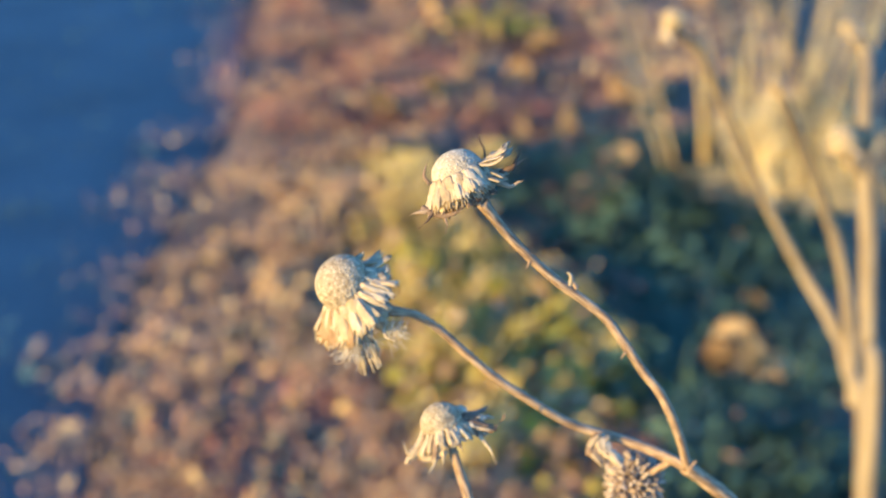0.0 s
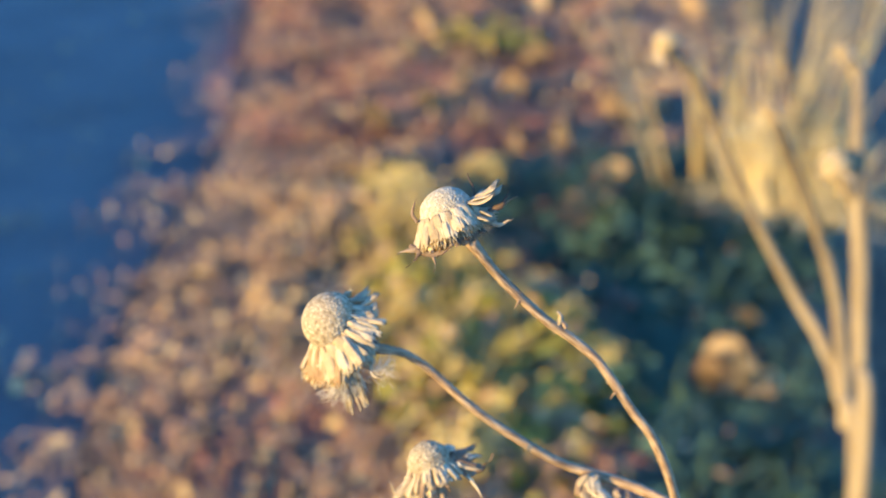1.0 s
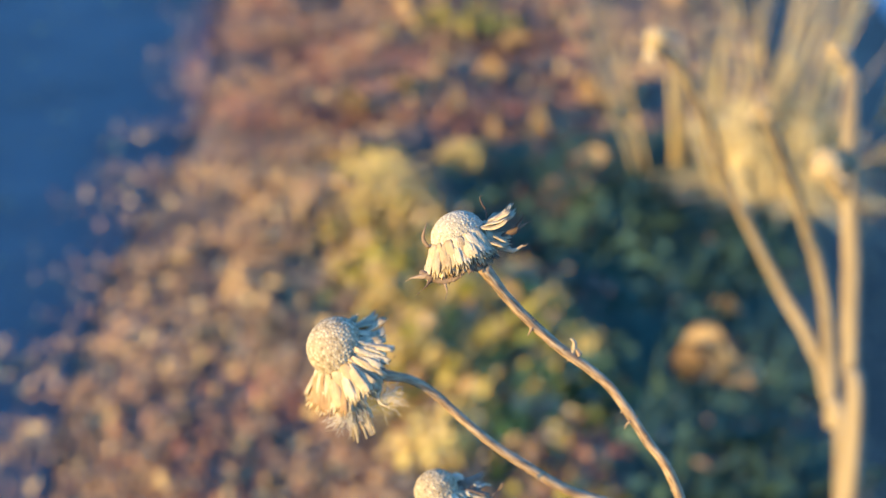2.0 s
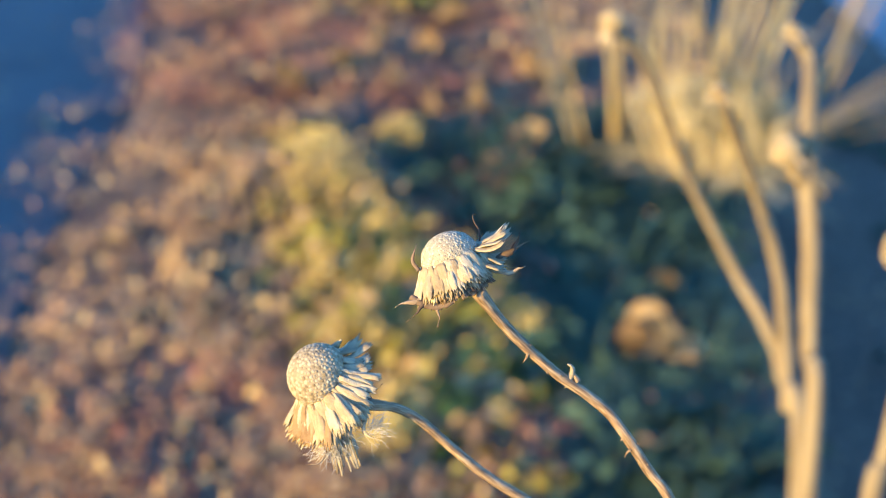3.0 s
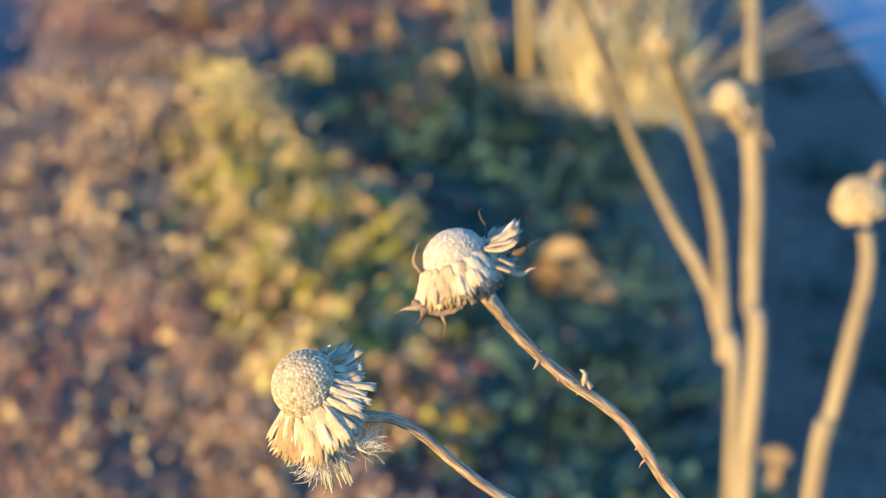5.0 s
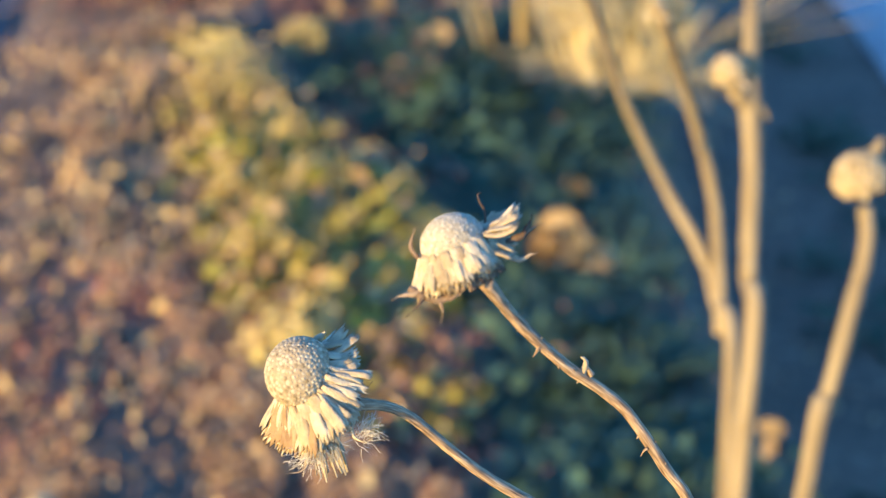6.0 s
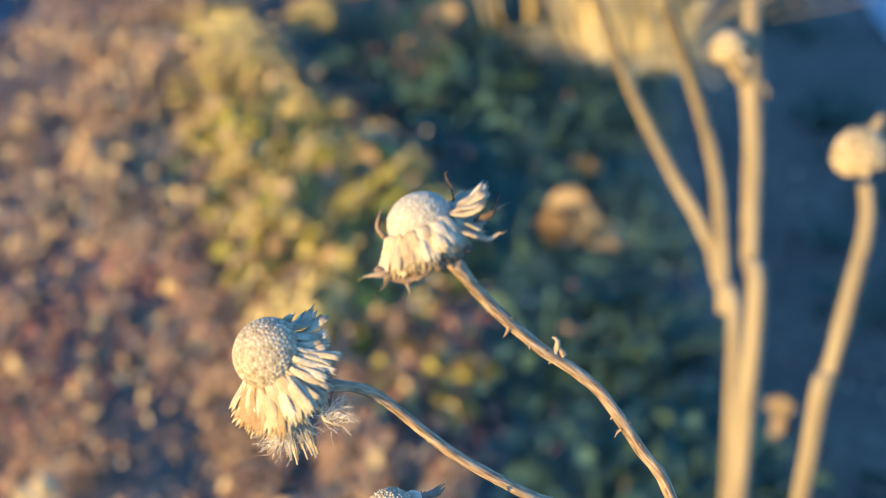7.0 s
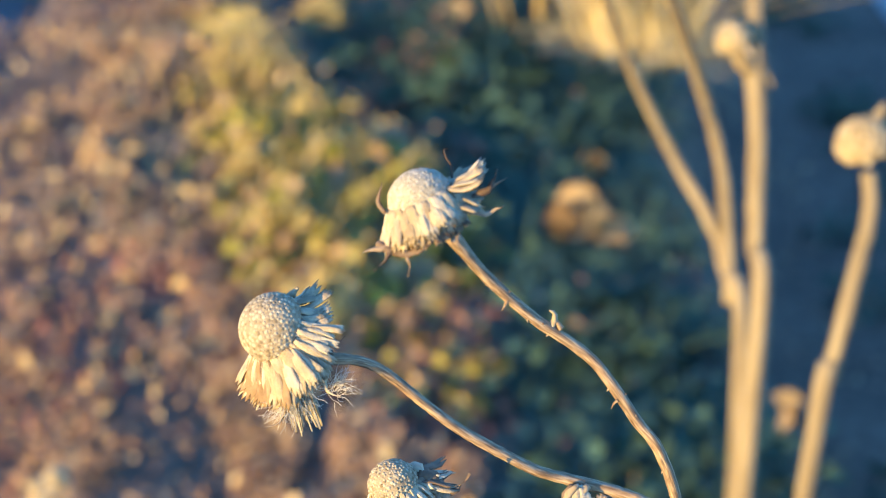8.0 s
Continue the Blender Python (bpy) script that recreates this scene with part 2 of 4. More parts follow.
def curl(name, head, points, width, material, label="", tipped=0.12):
    """A curled, tapering, twisted dry sepal along points."""
    line = smooth_line(points, 4)
    n = len(line)
    spin = random.uniform(-0.8, 0.8)
    rows = [p + Vector((noise.noise(p * 900), noise.noise(p * 900 + Vector((5, 0, 0))), noise.noise(p * 900 + Vector((0, 9, 0))))) * width * 0.25 for p in line]
    widths = [width * (0.9 + 0.3 * math.sin(5 * i / n + spin) - (0.9 - tipped) * (i / (n - 1)) ** 1.3) for i in range(n)]
    bm = bmesh.new()
    ribbon(bm, rows, widths, (BACK + RIGHT * spin + UP * 0.4).normalized(), 0.42, 0.00022)
    return part(name, bm, material, head, label)


def threads(name, head, centre, spread, count, length, radius, material, pull=(0, 0, -0.3), label=""):
    bm = bmesh.new()
    for _ in range(count):
        p = Vector(centre) + Vector([random.gauss(0, spread) for _ in range(3)])
        d = (Vector(pull) * 2.5 + Vector([random.gauss(0, 0.55) for _ in range(3)])).normalized()
        line = []
        for i in range(9):
            line.append(p.copy())
            d = (d + Vector([random.gauss(0, 0.2) for _ in range(3)])).normalized()
            p += d * length / 8
        tube(bm, line, radius, 4)
    return part(name, bm, material, head, label)


# The bed lies well below the flower heads, whose heights are counted from z = 0; its own plan is drawn at two thirds of its size.
BED = Matrix.Translation((0.001, -0.2904, 0.8313)) @ Matrix.Scale(1.5, 4) @ Matrix.Translation((-0.001, 0.2904, -0.8313))
LEVEL = (BED @ Vector((0, 0, 0))).z


def in_bed(ob):
    """Takes a thing drawn on the bed's plan to its true place and size."""
    ob.matrix_basis = BED @ ob.matrix_basis
    return ob


# ---- ground: soil bed, two paved strips, an unseen low wall added for shade ----
def edge_left(y):
    """Where the path by the bed ends, for a given y: its asphalt fills the shaded strip."""
    return -0.37 - 0.125 * y + 0.03 * math.sin(y * 3.1)


def edge_right(y):
    return 0.37 + min(0.07, max(0.0, y - 1.6) * 0.25) + 0.02 * math.sin(y * 2.7)


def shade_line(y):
    """Where the yellowing plants end and the dark green ones begin, at the shade's edge."""
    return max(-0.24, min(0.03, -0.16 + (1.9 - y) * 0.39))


def soil_height(x, y):
    """The bed's surface: lumpy soil, level with the path; a step is added so the paving behind lies in shade."""
    beyond = x - edge_right(y)
    if not (-3 < x < 3 and -2 < y < 6):
        return -0.13 if beyond > 0 else -0.006
    bed = min(1.0, max(0.0, (x - edge_left(y)) * 14))
    lumps = 0.028 * noise.noise(Vector((x * 6.5, y * 6.5, 0.3))) + 0.012 * noise.noise(Vector((x * 26, y * 26, 4.1)))
    # Ridge and hollow shaped to draw a dark shadow streak across the litter.
    ridge = (y - 2.04 - 0.3 * (x + 0.75)) / 0.035
    if x < -0.15:
        lumps += (0.012 * math.exp(-ridge * ridge) - 0.02 * math.exp(-(ridge - 2.6) ** 2 / 2)) * min(1.0, (-0.15 - x) * 5)
    step = min(1.0, max(0.0, beyond * 14 + 0.5))
    return bed * (0.020 + lumps) * (1 - 0.85 * step) - 0.006 - 0.124 * step


def make_ground():
    def lines(lo, hi, step):
        inner = list(np.arange(lo, hi + 1e-6, step))
        outer = [0.5, 1.2, 2.5, 5, 10, 25, 60, 150, 400]
        return [lo - o for o in outer[::-1]] + inner + [hi + o for o in outer]
    xs, ys = lines(-1.5, 1.4, 0.025), lines(0.4, 4.6, 0.03)
    verts = [(x, y, soil_height(x, y)) for y in ys for x in xs]
    w = len(xs)
    faces = [(j * w + i, j * w + i + 1, (j + 1) * w + i + 1, (j + 1) * w + i) for j in range(len(ys) - 1) for i in range(w - 1)]
    me = bpy.data.meshes.new("ground")
    me.from_pydata(verts, [], faces)
    me.materials.append(M_SOIL)
    me.shade_smooth()
    tagged(in_bed(new("ground", me)), "dark soil of a flower bed under fallen leaves", "ground", kind="structure")


def make_paving(name, outer, edge, level, label, material):
    """A paved strip between the straight line x = outer and the bed's edge."""
    bm = bmesh.new()
    rows = []
    for y in np.arange(-3.0, 12.01, 0.15):
        e = edge(y)
        rows.append([bm.verts.new((outer + (e - outer) * k / 8, y, level + 0.002 * noise.noise(Vector((k * 2.0, y * 3, 1.0))))) for k in range(9)] + [bm.verts.new((e, y, level - 0.034))])
    for a, b in zip(rows, rows[1:]):
        for k in range(9):
            q = (a[k], a[k + 1], b[k + 1], b[k])
            bm.faces.new(q if outer < 0 else q[::-1])
    tagged(in_bed(new(name, mesh_of(name, bm, material))), label, "path", kind="structure")


make_ground()
make_paving("path", -2.6, edge_left, 0.004, "grey asphalt path in blue shade beside the bed", M_ASPHALT)
# Set low so that the bed's edge keeps the sun off it.
make_paving("pavement", 3.0, lambda y: max(0.43, edge_right(y)) + 0.47, -0.115, "pale grey paving, sunk below the bed to lie in blue shade", M_PAVING)

# Out of view; added only to throw the path into shade.
bm = bmesh.new()
bmesh.ops.create_cube(bm, size=1.0)
bmesh.ops.scale(bm, vec=(0.2, 12.0, 0.34), verts=bm.verts)
bmesh.ops.translate(bm, vec=(-0.1, -1.0, 0.171), verts=bm.verts)
bmesh.ops.rotate(bm, matrix=Matrix.Rotation(math.atan(0.125), 3, "Z"), verts=bm.verts)
bmesh.ops.translate(bm, vec=(-2.25, 0.0, 0.0), verts=bm.verts)
bmesh.ops.bevel(bm, geom=list(bm.edges), offset=0.012, segments=2, affect="EDGES")
tagged(in_bed(new("wall_west", mesh_of("wall_west", bm, M_WALL, False))), "low grey wall out of view, added to shade the path", "wall", kind="structure")


# ---- the flower heads of the plant in front ----
def calyx(head, centre, axis, r, neck):
    """The shrunken cup below the dome, narrowing to the stem."""
    line = smooth_line([centre - axis * r * 0.1, (centre - axis * r * 0.55) * 0.6 + neck * 0.4, neck], 4)
    bm = bmesh.new()
    tube(bm, line, lambda t: r * (0.8 - 0.95 * t + 0.36 * t * t), 14, 0.06, 0.25)
    return part("calyx", bm, M_SEPAL, head)


plant = thing("dried_flower", (0.10, 0.0, LEVEL), "dried brown flower plant with two frosted, drooping seed heads", "flower")
BASE = Vector((0.10, 0.0, LEVEL))

# upper head
A_C, A_N = Vector((-0.0056, 0.0046, 0.7058)), Vector((0.0002, -0.0002, 0.7004))
A_AX = turned(-0.40, 0.90, 0.16)
A_R = 0.0062
bm = bmesh.new()
dome(bm, A_C, A_AX, A_R, A_R * 0.88, 640, 0.22, loose=0.2)
head_a = part("seed_head", bm, M_FROST, plant, "pale domed seed head with a skirt of dry petals", base=BASE)
calyx(head_a, A_C, A_AX, A_R, A_N)
random.seed(11)
for i in range(34):
    ph = 12 + 178 * i / 33 + random.uniform(-2.5, 2.5)
    left = max(0.0, -math.cos(radians(ph)))
    petal("petal", head_a, A_C, A_AX, A_R, ph, random.uniform(0.0050, 0.0058) + 0.0012 * left, random.uniform(0.0022, 0.0030), random.uniform(18, 26) + 10 * left, (0.0, 0, -0.02), M_CHAFF, start=-0.22, rim=1.0)
for i in range(26):
    ph = 15 + 170 * i / 25 + random.uniform(-4, 4)
    left = max(0.0, -math.cos(radians(ph)))
    petal("petal", head_a, A_C, A_AX, A_R, ph, random.uniform(0.0048, 0.0056) + 0.0014 * left, random.uniform(0.0016, 0.0026), random.uniform(10, 18) + 12 * left, (0.02, 0, -0.02), M_CHAFF if random.random() < 0.7 else M_AMBER, start=-0.05, rim=0.93)
for i in range(12):
    ph = -42 + 70 * i / 11 + random.uniform(-4, 4)
    petal("petal", head_a, A_C, A_AX, A_R, ph, random.uniform(0.0046, 0.0068), random.uniform(0.0020, 0.0030), random.uniform(74, 104), (0.04, 0, 0.18), M_CHAFF, start=-0.15)
for i in range(10):
    ph = -30 + 60 * i / 9 + random.uniform(-4, 4)
    petal("petal", head_a, A_C, A_AX, A_R, ph, random.uniform(0.0045, 0.0060), random.uniform(0.0013, 0.0019), random.uniform(32, 60), (0.05, 0, 0.02), M_CHAFF, start=0.1)
for i in range(16):
    ph = 195 + 135 * i / 15 + random.uniform(-5, 5)
    petal("petal", head_a, A_C, A_AX, A_R, ph, random.uniform(0.004, 0.006), random.uniform(0.0014, 0.0020), random.uniform(15, 35), (0, 0, 0), M_CHAFF)


for i in range(24):
    ph = 5 + 185 * i / 23 + random.uniform(-4, 4)
    petal("bract", head_a, A_C, A_AX, A_R, ph, random.uniform(0.0026, 0.0040), random.uniform(0.0012, 0.0020), random.uniform(12, 42), (0, 0, -0.05), M_SEPAL, start=0.55, rim=0.84)


def from_a(*uvw):
    """Points about the upper head, in millimetres right, up and back."""
    return [A_C + (RIGHT * u + UP * v + BACK * w) * 0.001 for u, v, w in uvw]


curl("sepal", head_a, from_a((-5.6, -7.6, 3.0), (-7.4, -8.9, 3.2), (-9.3, -9.3, 3.0), (-11.2, -10.2, 2.6)), 0.0011, M_SEPAL, "curled brown sepal")
curl("sepal", head_a, from_a((-4.5, -7.0, 3.6), (-5.2, -9.0, 4.0), (-6.6, -11.2, 4.0), (-8.6, -13.2, 3.8)), 0.0011, M_SEPAL, "curled brown sepal")
curl("sepal", head_a, from_a((-3.0, -7.5, 4.0), (-2.4, -10.0, 4.2), (-2.0, -12.0, 4.2), (-2.3, -14.2, 4.0)), 0.0010, M_SEPAL, "curled brown sepal")
curl("sepal", head_a, from_a((-8.0, -8.0, 2.5), (-5.0, -9.4, 4.0), (-1.5, -9.6, 4.6), (1.5, -8.2, 4.8), (3.8, -7.0, 4.4)), 0.0015, M_SEPAL, "curled brown sepal")
curl("sepal", head_a, from_a((6.5, -0.5, 1.0), (9.5, 0.0, 1.0), (12.5, 1.6, 1.0), (14.0, 4.0, 1.0), (14.3, 5.6, 1.0)), 0.0017, M_SEPAL, "curled brown sepal")
curl("sepal", head_a, from_a((6.2, -0.8, 1.0), (9.0, -2.0, 1.0), (12.0, -2.5, 1.0), (15.6, -1.4, 1.0)), 0.0017, M_SEPAL, "curled brown sepal")
curl("sepal", head_a, from_a((11.0, 1.0, 0.4), (14.0, 2.6, 0.2), (16.2, 3.8, 0.0)), 0.0007, M_SEPAL)
curl("sepal", head_a, from_a((-6.2, -2.6, 1.6), (-7.6, -0.6, 1.0), (-7.2, 1.6, 0.8), (-7.0, 2.9, 0.8)), 0.0008, M_SEPAL)
curl("bristle", head_a, from_a((6.0, 3.0, -3.0), (5.8, 5.8, -2.5), (4.9, 7.6, -2.0), (4.5, 8.9, -1.8), (5.3, 9.2, -1.8)), 0.0004, M_SEPAL, "thin brown bristle")

# lower head
B_C, B_N = Vector((-0.0344, 0.0078, 0.6766)), Vector((-0.0236, 0.0063, 0.6703))
B_AX = turned(-0.67, 0.43, 0.60)
B_R = 0.0069
bm = bmesh.new()
dome(bm, B_C, B_AX, B_R, B_R * 0.93, 420, 0.20, loose=0.05)
head_b = part("seed_head", bm, M_DOME, plant, "knobbly pale domed seed head with drooping dry petals", base=BASE)
calyx(head_b, B_C, B_AX, B_R, B_N)
random.seed(12)
for i in range(30):
    ph = 58 + 102 * i / 29 + random.uniform(-3, 3)
    petal("petal", head_b, B_C, B_AX, B_R, ph, random.uniform(0.0064, 0.0086), random.uniform(0.0026, 0.0036), random.uniform(46, 56) + 0.22 * max(0, ph - 95), (-0.08, 0, -0.15), M_CHAFF if random.random() < 0.68 else M_AMBER, start=-0.05)
for i in range(30):
    ph = 45 + 100 * i / 29 + random.uniform(-3, 3)
    petal("petal", head_b, B_C, B_AX, B_R, ph, random.uniform(0.0078, 0.0106) * (1.0 if ph > 100 else 0.76), random.uniform(0.0014, 0.0026), random.uniform(32, 48), (-0.03, 0, -0.28), M_CHAFF if random.random() < 0.75 else M_AMBER, start=0.15, rim=0.9)
for i in range(30):
    ph = 86 + 46 * i / 29 + random.uniform(-4, 4)
    petal("petal", head_b, B_C, B_AX, B_R, ph, random.uniform(0.0090, 0.0138), random.uniform(0.0003, 0.0008), random.uniform(22, 38), (-0.02, 0, -0.42), M_CHAFF, start=0.3, rim=0.8)
for i in range(10):
    ph = -82 + 92 * i / 9 + random.uniform(-3, 3)
    petal("petal", head_b, B_C, B_AX, B_R, ph, random.uniform(0.0046, 0.0070), random.uniform(0.0018, 0.0028), random.uniform(16, 34), (0.06, 0.1, 0.30), M_CHAFF, start=0.06, rim=0.88, wave=0.08)
for i in range(13):
    ph = 6 + 56 * i / 12 + random.uniform(-2, 2)
    petal("petal", head_b, B_C, B_AX, B_R, ph, random.uniform(0.0062, 0.0092), random.uniform(0.0009, 0.0017), random.uniform(26, 44), (0.02, 0, 0.0), M_CHAFF, start=0.0, rim=0.95, wave=0.07)
# Brown bracts added behind the petals, standing in for the shaded gaps.
for i in range(26):
    ph = -80 + 150 * i / 25 + random.uniform(-3, 3)
    petal("bract", head_b, B_C, B_AX, B_R, ph, random.uniform(0.0036, 0.0058), random.uniform(0.0014, 0.0022), random.uniform(4, 18), (0.03, 0.05, 0.08), M_SEPAL, start=0.3, rim=0.72)
for i in range(5):
    ph = 225 + 40 * i / 4
    petal("bract", head_b, B_C, B_AX, B_R, ph, random.uniform(0.0018, 0.0028), 0.0009, 160, (0, 0, 0.1), M_CHAFF, start=0.0, rim=0.9)
for i in range(12):
    ph = 160 + 110 * i / 11 + random.uniform(-4, 4)
    petal("petal", head_b, B_C, B_AX, B_R, ph, random.uniform(0.003, 0.005), random.uniform(0.0014, 0.0020), random.uniform(15, 32), (0, 0, -0.05), M_CHAFF)


def from_b(*uvw):
    return [B_C + (RIGHT * u + UP * v + BACK * w) * 0.001 for u, v, w in uvw]


threads("fluff", head_b, from_b((11.8, -12.4, -1.0))[0], 0.0009, 60, 0.0046, 0.000045, M_FLUFF, (0.32, 0, 0.26), "tangle of pale fluff")
threads("fluff", head_b, from_b((2.6, -15.4, 0.5))[0], 0.0011, 70, 0.0048, 0.000045, M_FLUFF, (-0.15, 0, -0.45), "tangle of pale fluff")
threads("fluff", head_b, from_b((5.0, -13.4, 0.0))[0], 0.0014, 40, 0.0050, 0.00004, M_FLUFF, (0.15, 0, -0.35), "tangle of pale fluff")
curl("sepal", head_b, from_b((8.5, -6.5, -0.5), (10.4, -9.0, -0.4), (10.2, -12.0, -0.2), (12.4, -13.6, -0.2), (14.4, -13.0, -0.2)), 0.0011, M_CHAFF, "curled pale sepal")
curl("sepal", head_b, from_b((8.0, -2.0, 0.0), (10.5, -3.4, 0.2), (12.6, -3.2, 0.2), (14.2, -1.9, 0.2)), 0.0009, M_SEPAL, "curled brown sepal")
curl("sepal", head_b, from_b((6.5, -8.0, -1.0), (8.5, -9.5, -1.0), (9.6, -11.2, -0.6)), 0.0018, M_SEPAL)
curl("sepal", head_b, from_b((2.0, -17.0, 0.8), (0.4, -19.0, 1.0), (-2.6, -19.6, 1.0)), 0.0004, M_SEPAL)
curl("sepal", head_b, from_b((3.0, 4.0, -2.5), (3.6, 6.0, -2.0), (4.6, 7.2, -1.6), (4.8, 8.0, -1.4)), 0.0017, M_CHAFF)

# stems of that plant
STEM_A = [A_N, (0.0056, 0.0029, 0.6917), (0.0110, 0.0044, 0.6851), (0.0180, 0.0066, 0.6776), (0.0243, 0.0076, 0.6725), (0.0297, 0.0076, 0.6673), (0.0346, 0.0070, 0.6603), (0.0387, 0.0070, 0.6538), (0.0427, 0.0072, 0.6482), (0.0469, 0.0092, 0.6378), (0.0503, 0.0132, 0.6250)]
STEM_B = [B_N, (-0.0172, 0.0091, 0.6678), (-0.0119, 0.0112, 0.6633), (-0.0045, 0.0121, 0.6556), (0.0024, 0.0133, 0.6487), (0.0107, 0.0147, 0.6421), (0.0192, 0.0172, 0.6353), (0.0264, 0.0192, 0.6314), (0.0366, 0.0188, 0.6284), (0.0437, 0.0168, 0.6264), (0.0501, 0.0138, 0.6246)]
STEM_M = [(0.0501, 0.0139, 0.6246), (0.0560, 0.0164, 0.6185), (0.0619, 0.0190, 0.6121), (0.0695, 0.0210, 0.6029), (0.0776, 0.0220, 0.5903), (0.090, 0.018, 0.55), (0.099, 0.008, 0.42), (0.102, 0.002, 0.2), (0.10, 0.0, LEVEL - 0.02)]
for line, r0, r1 in ((STEM_A, 0.00110, 0.00112), (STEM_B, 0.00092, 0.0013), (STEM_M, 0.0016, 0.0026)):
    bm = bmesh.new()
    tube(bm, smooth_line(line, 10), lambda t, a=r0, b=r1: a + (b - a) * t + 0.0004 * max(0, 1 - t * 14), 20, 0.085, 0.12)
    part("stem", bm, M_STEM, plant, "thin ribbed brown stem", base=BASE)


def spur(points, width, material=None):
    bm = bmesh.new()
    tube(bm, smooth_line(points, 4), lambda t: width * 0.5 * (1.15 - 0.9 * t), 6, 0.1, 0.3)
    part("spur", bm, material or M_STEM, plant, "small dry leaf stub on the stem", base=BASE)


S = Vector((0.0204, 0.0070, 0.6762))
spur([S + Vector((-0.0002, 0, 0.0005)), S + Vector((0.0003, 0, 0.0024)), S + Vector((0.0, 0, 0.0036)), S + Vector((-0.0008, 0, 0.0041))], 0.0014, M_CHAFF)
spur([S + Vector((0.0016, 0, 0.0)), S + Vector((0.0008, 0, 0.0014)), S + Vector((0.0002, 0, 0.0026))], 0.0012)
T = Vector((0.0110, 0.0035, 0.6846))
spur([T, T + Vector((-0.0004, 0, -0.0012)), T + Vector((-0.0010, 0, -0.0022))], 0.0008)
T = Vector((0.0340, 0.0060, 0.6600))
spur([T, T + Vector((-0.0008, 0, -0.0008)), T + Vector((-0.0012, 0, -0.0020))], 0.0006)
T = Vector((0.0502, 0.0125, 0.6250))
spur([T, T + Vector((0.0012, 0, 0.0012)), T + Vector((0.0022, 0, 0.0022))], 0.0018)
random.seed(5)
line = smooth_line(STEM_A, 8)
for i in range(3, len(line) - 2, 3):
    p = line[i]
    o = Vector((random.uniform(-1, 1), -0.3, random.uniform(-1, 1))).normalized()
    spur([p + o * 0.0011, p + o * 0.0014, p + o * 0.0016 + Vector((0, 0, -0.0002))], 0.0005)

# withered leaf and bristly head on the side branch
K = Vector((0.0279, 0.0165, 0.6300))
random.seed(14)
for k in range(9):
    a = K + Vector((random.uniform(-0.001, 0.003), random.uniform(-0.002, 0.001), random.uniform(0.0, 0.003)))
    b = K + Vector((-0.0028 + 0.0007 * k + random.gauss(0, 0.0005), -0.003, -0.0005 - 0.0002 * k + random.gauss(0, 0.0008)))
    c = K + Vector((0.0 + 0.0008 * k, -0.003 + random.gauss(0, 0.001), -0.0045 + random.gauss(0, 0.0012)))
    w = random.uniform(0.0014, 0.0030)
    bm = bmesh.new()
    ribbon(bm, smooth_line([a, b, c], 4), [w * f for f in (0.6, 0.9, 1.2, 0.9, 1.0, 1.25, 1.0, 0.7, 0.4)], Vector((random.gauss(0, 0.5), -1, random.gauss(0, 0.5))), 0.45, 0.0002, 1)
    part("withered_leaf", bm, M_SEPAL if k % 3 == 0 else M_CHAFF, plant, "shrivelled leaf remains at the joint", base=BASE)
D_C = Vector((0.0372, 0.0239, 0.6139))
bm = bmesh.new()
dome(bm, D_C, turned(0.25, 0.75, 0.6), 0.0056, 0.0052, 60, 0.4)
head_d = part("bristly_head", bm, M_SEPAL, plant, "small bristly brown seed head", base=BASE)
bm = bmesh.new()
random.seed(8)
for i in range(420):
    d = turned(random.gauss(0.05, 0.65), random.gauss(0.35, 0.6), random.gauss(0.4, 0.6))
    length = random.uniform(0.0024, 0.0044)
    a = D_C + d * 0.0048
    tube(bm, [a, a + d * length * 0.6, a + d * length], lambda t: 0.00056 * (0.9 + 0.5 * t - 1.0 * t * t), 5, 0, 0.3)
part("bristle", bm, M_BRISTLE, head_d, "stiff pale brown bristles")["kind"] = "stuff"
bm = bmesh.new()
tube(bm, smooth_line([D_C - Vector((0, 0, 0.001)), (0.0425, 0.0190, 0.6205), (0.0467, 0.0156, 0.6255)], 4), 0.0009, 10, 0.05, 0.2)
part("stem", bm, M_STEM, plant, base=BASE)

# third head, on a stem of its own
small = thing("dried_flower", (0.02, 0.0, LEVEL), "dried flower stem with one small shrunken seed head", "flower")
CB = Vector((0.02, 0.0, LEVEL))
C_C, C_N = Vector((-0.0112, 0.0066, 0.6398)), Vector((-0.0088, 0.0061, 0.6338))
C_AX = turned(-0.22, 0.93, 0.25)
C_R = 0.0052
bm = bmesh.new()
dome(bm, C_C, C_AX, C_R, C_R * 0.95, 340, 0.4, loose=0.16)
head_c = part("seed_head", bm, M_DOME, small, "small pale shrunken seed head", base=CB)
calyx(head_c, C_C, C_AX, C_R, C_N)
random.seed(21)
for i in range(22):
    ph = -10 + 110 * i / 21 + random.uniform(-4, 4)
    petal("petal", head_c, C_C, C_AX, C_R, ph, random.uniform(0.0032, 0.0048), random.uniform(0.0010, 0.0015), random.uniform(18, 50), (0.08, 0, -0.05), M_CHAFF, start=-0.1)
for i in range(6):
    ph = 105 + 90 * i / 5 + random.uniform(-4, 4)
    petal("petal", head_c, C_C, C_AX, C_R, ph, random.uniform(0.004, 0.0065), random.uniform(0.0014, 0.0020), random.uniform(20, 38), (-0.15, 0, -0.05), M_CHAFF if i % 3 else M_SEPAL)
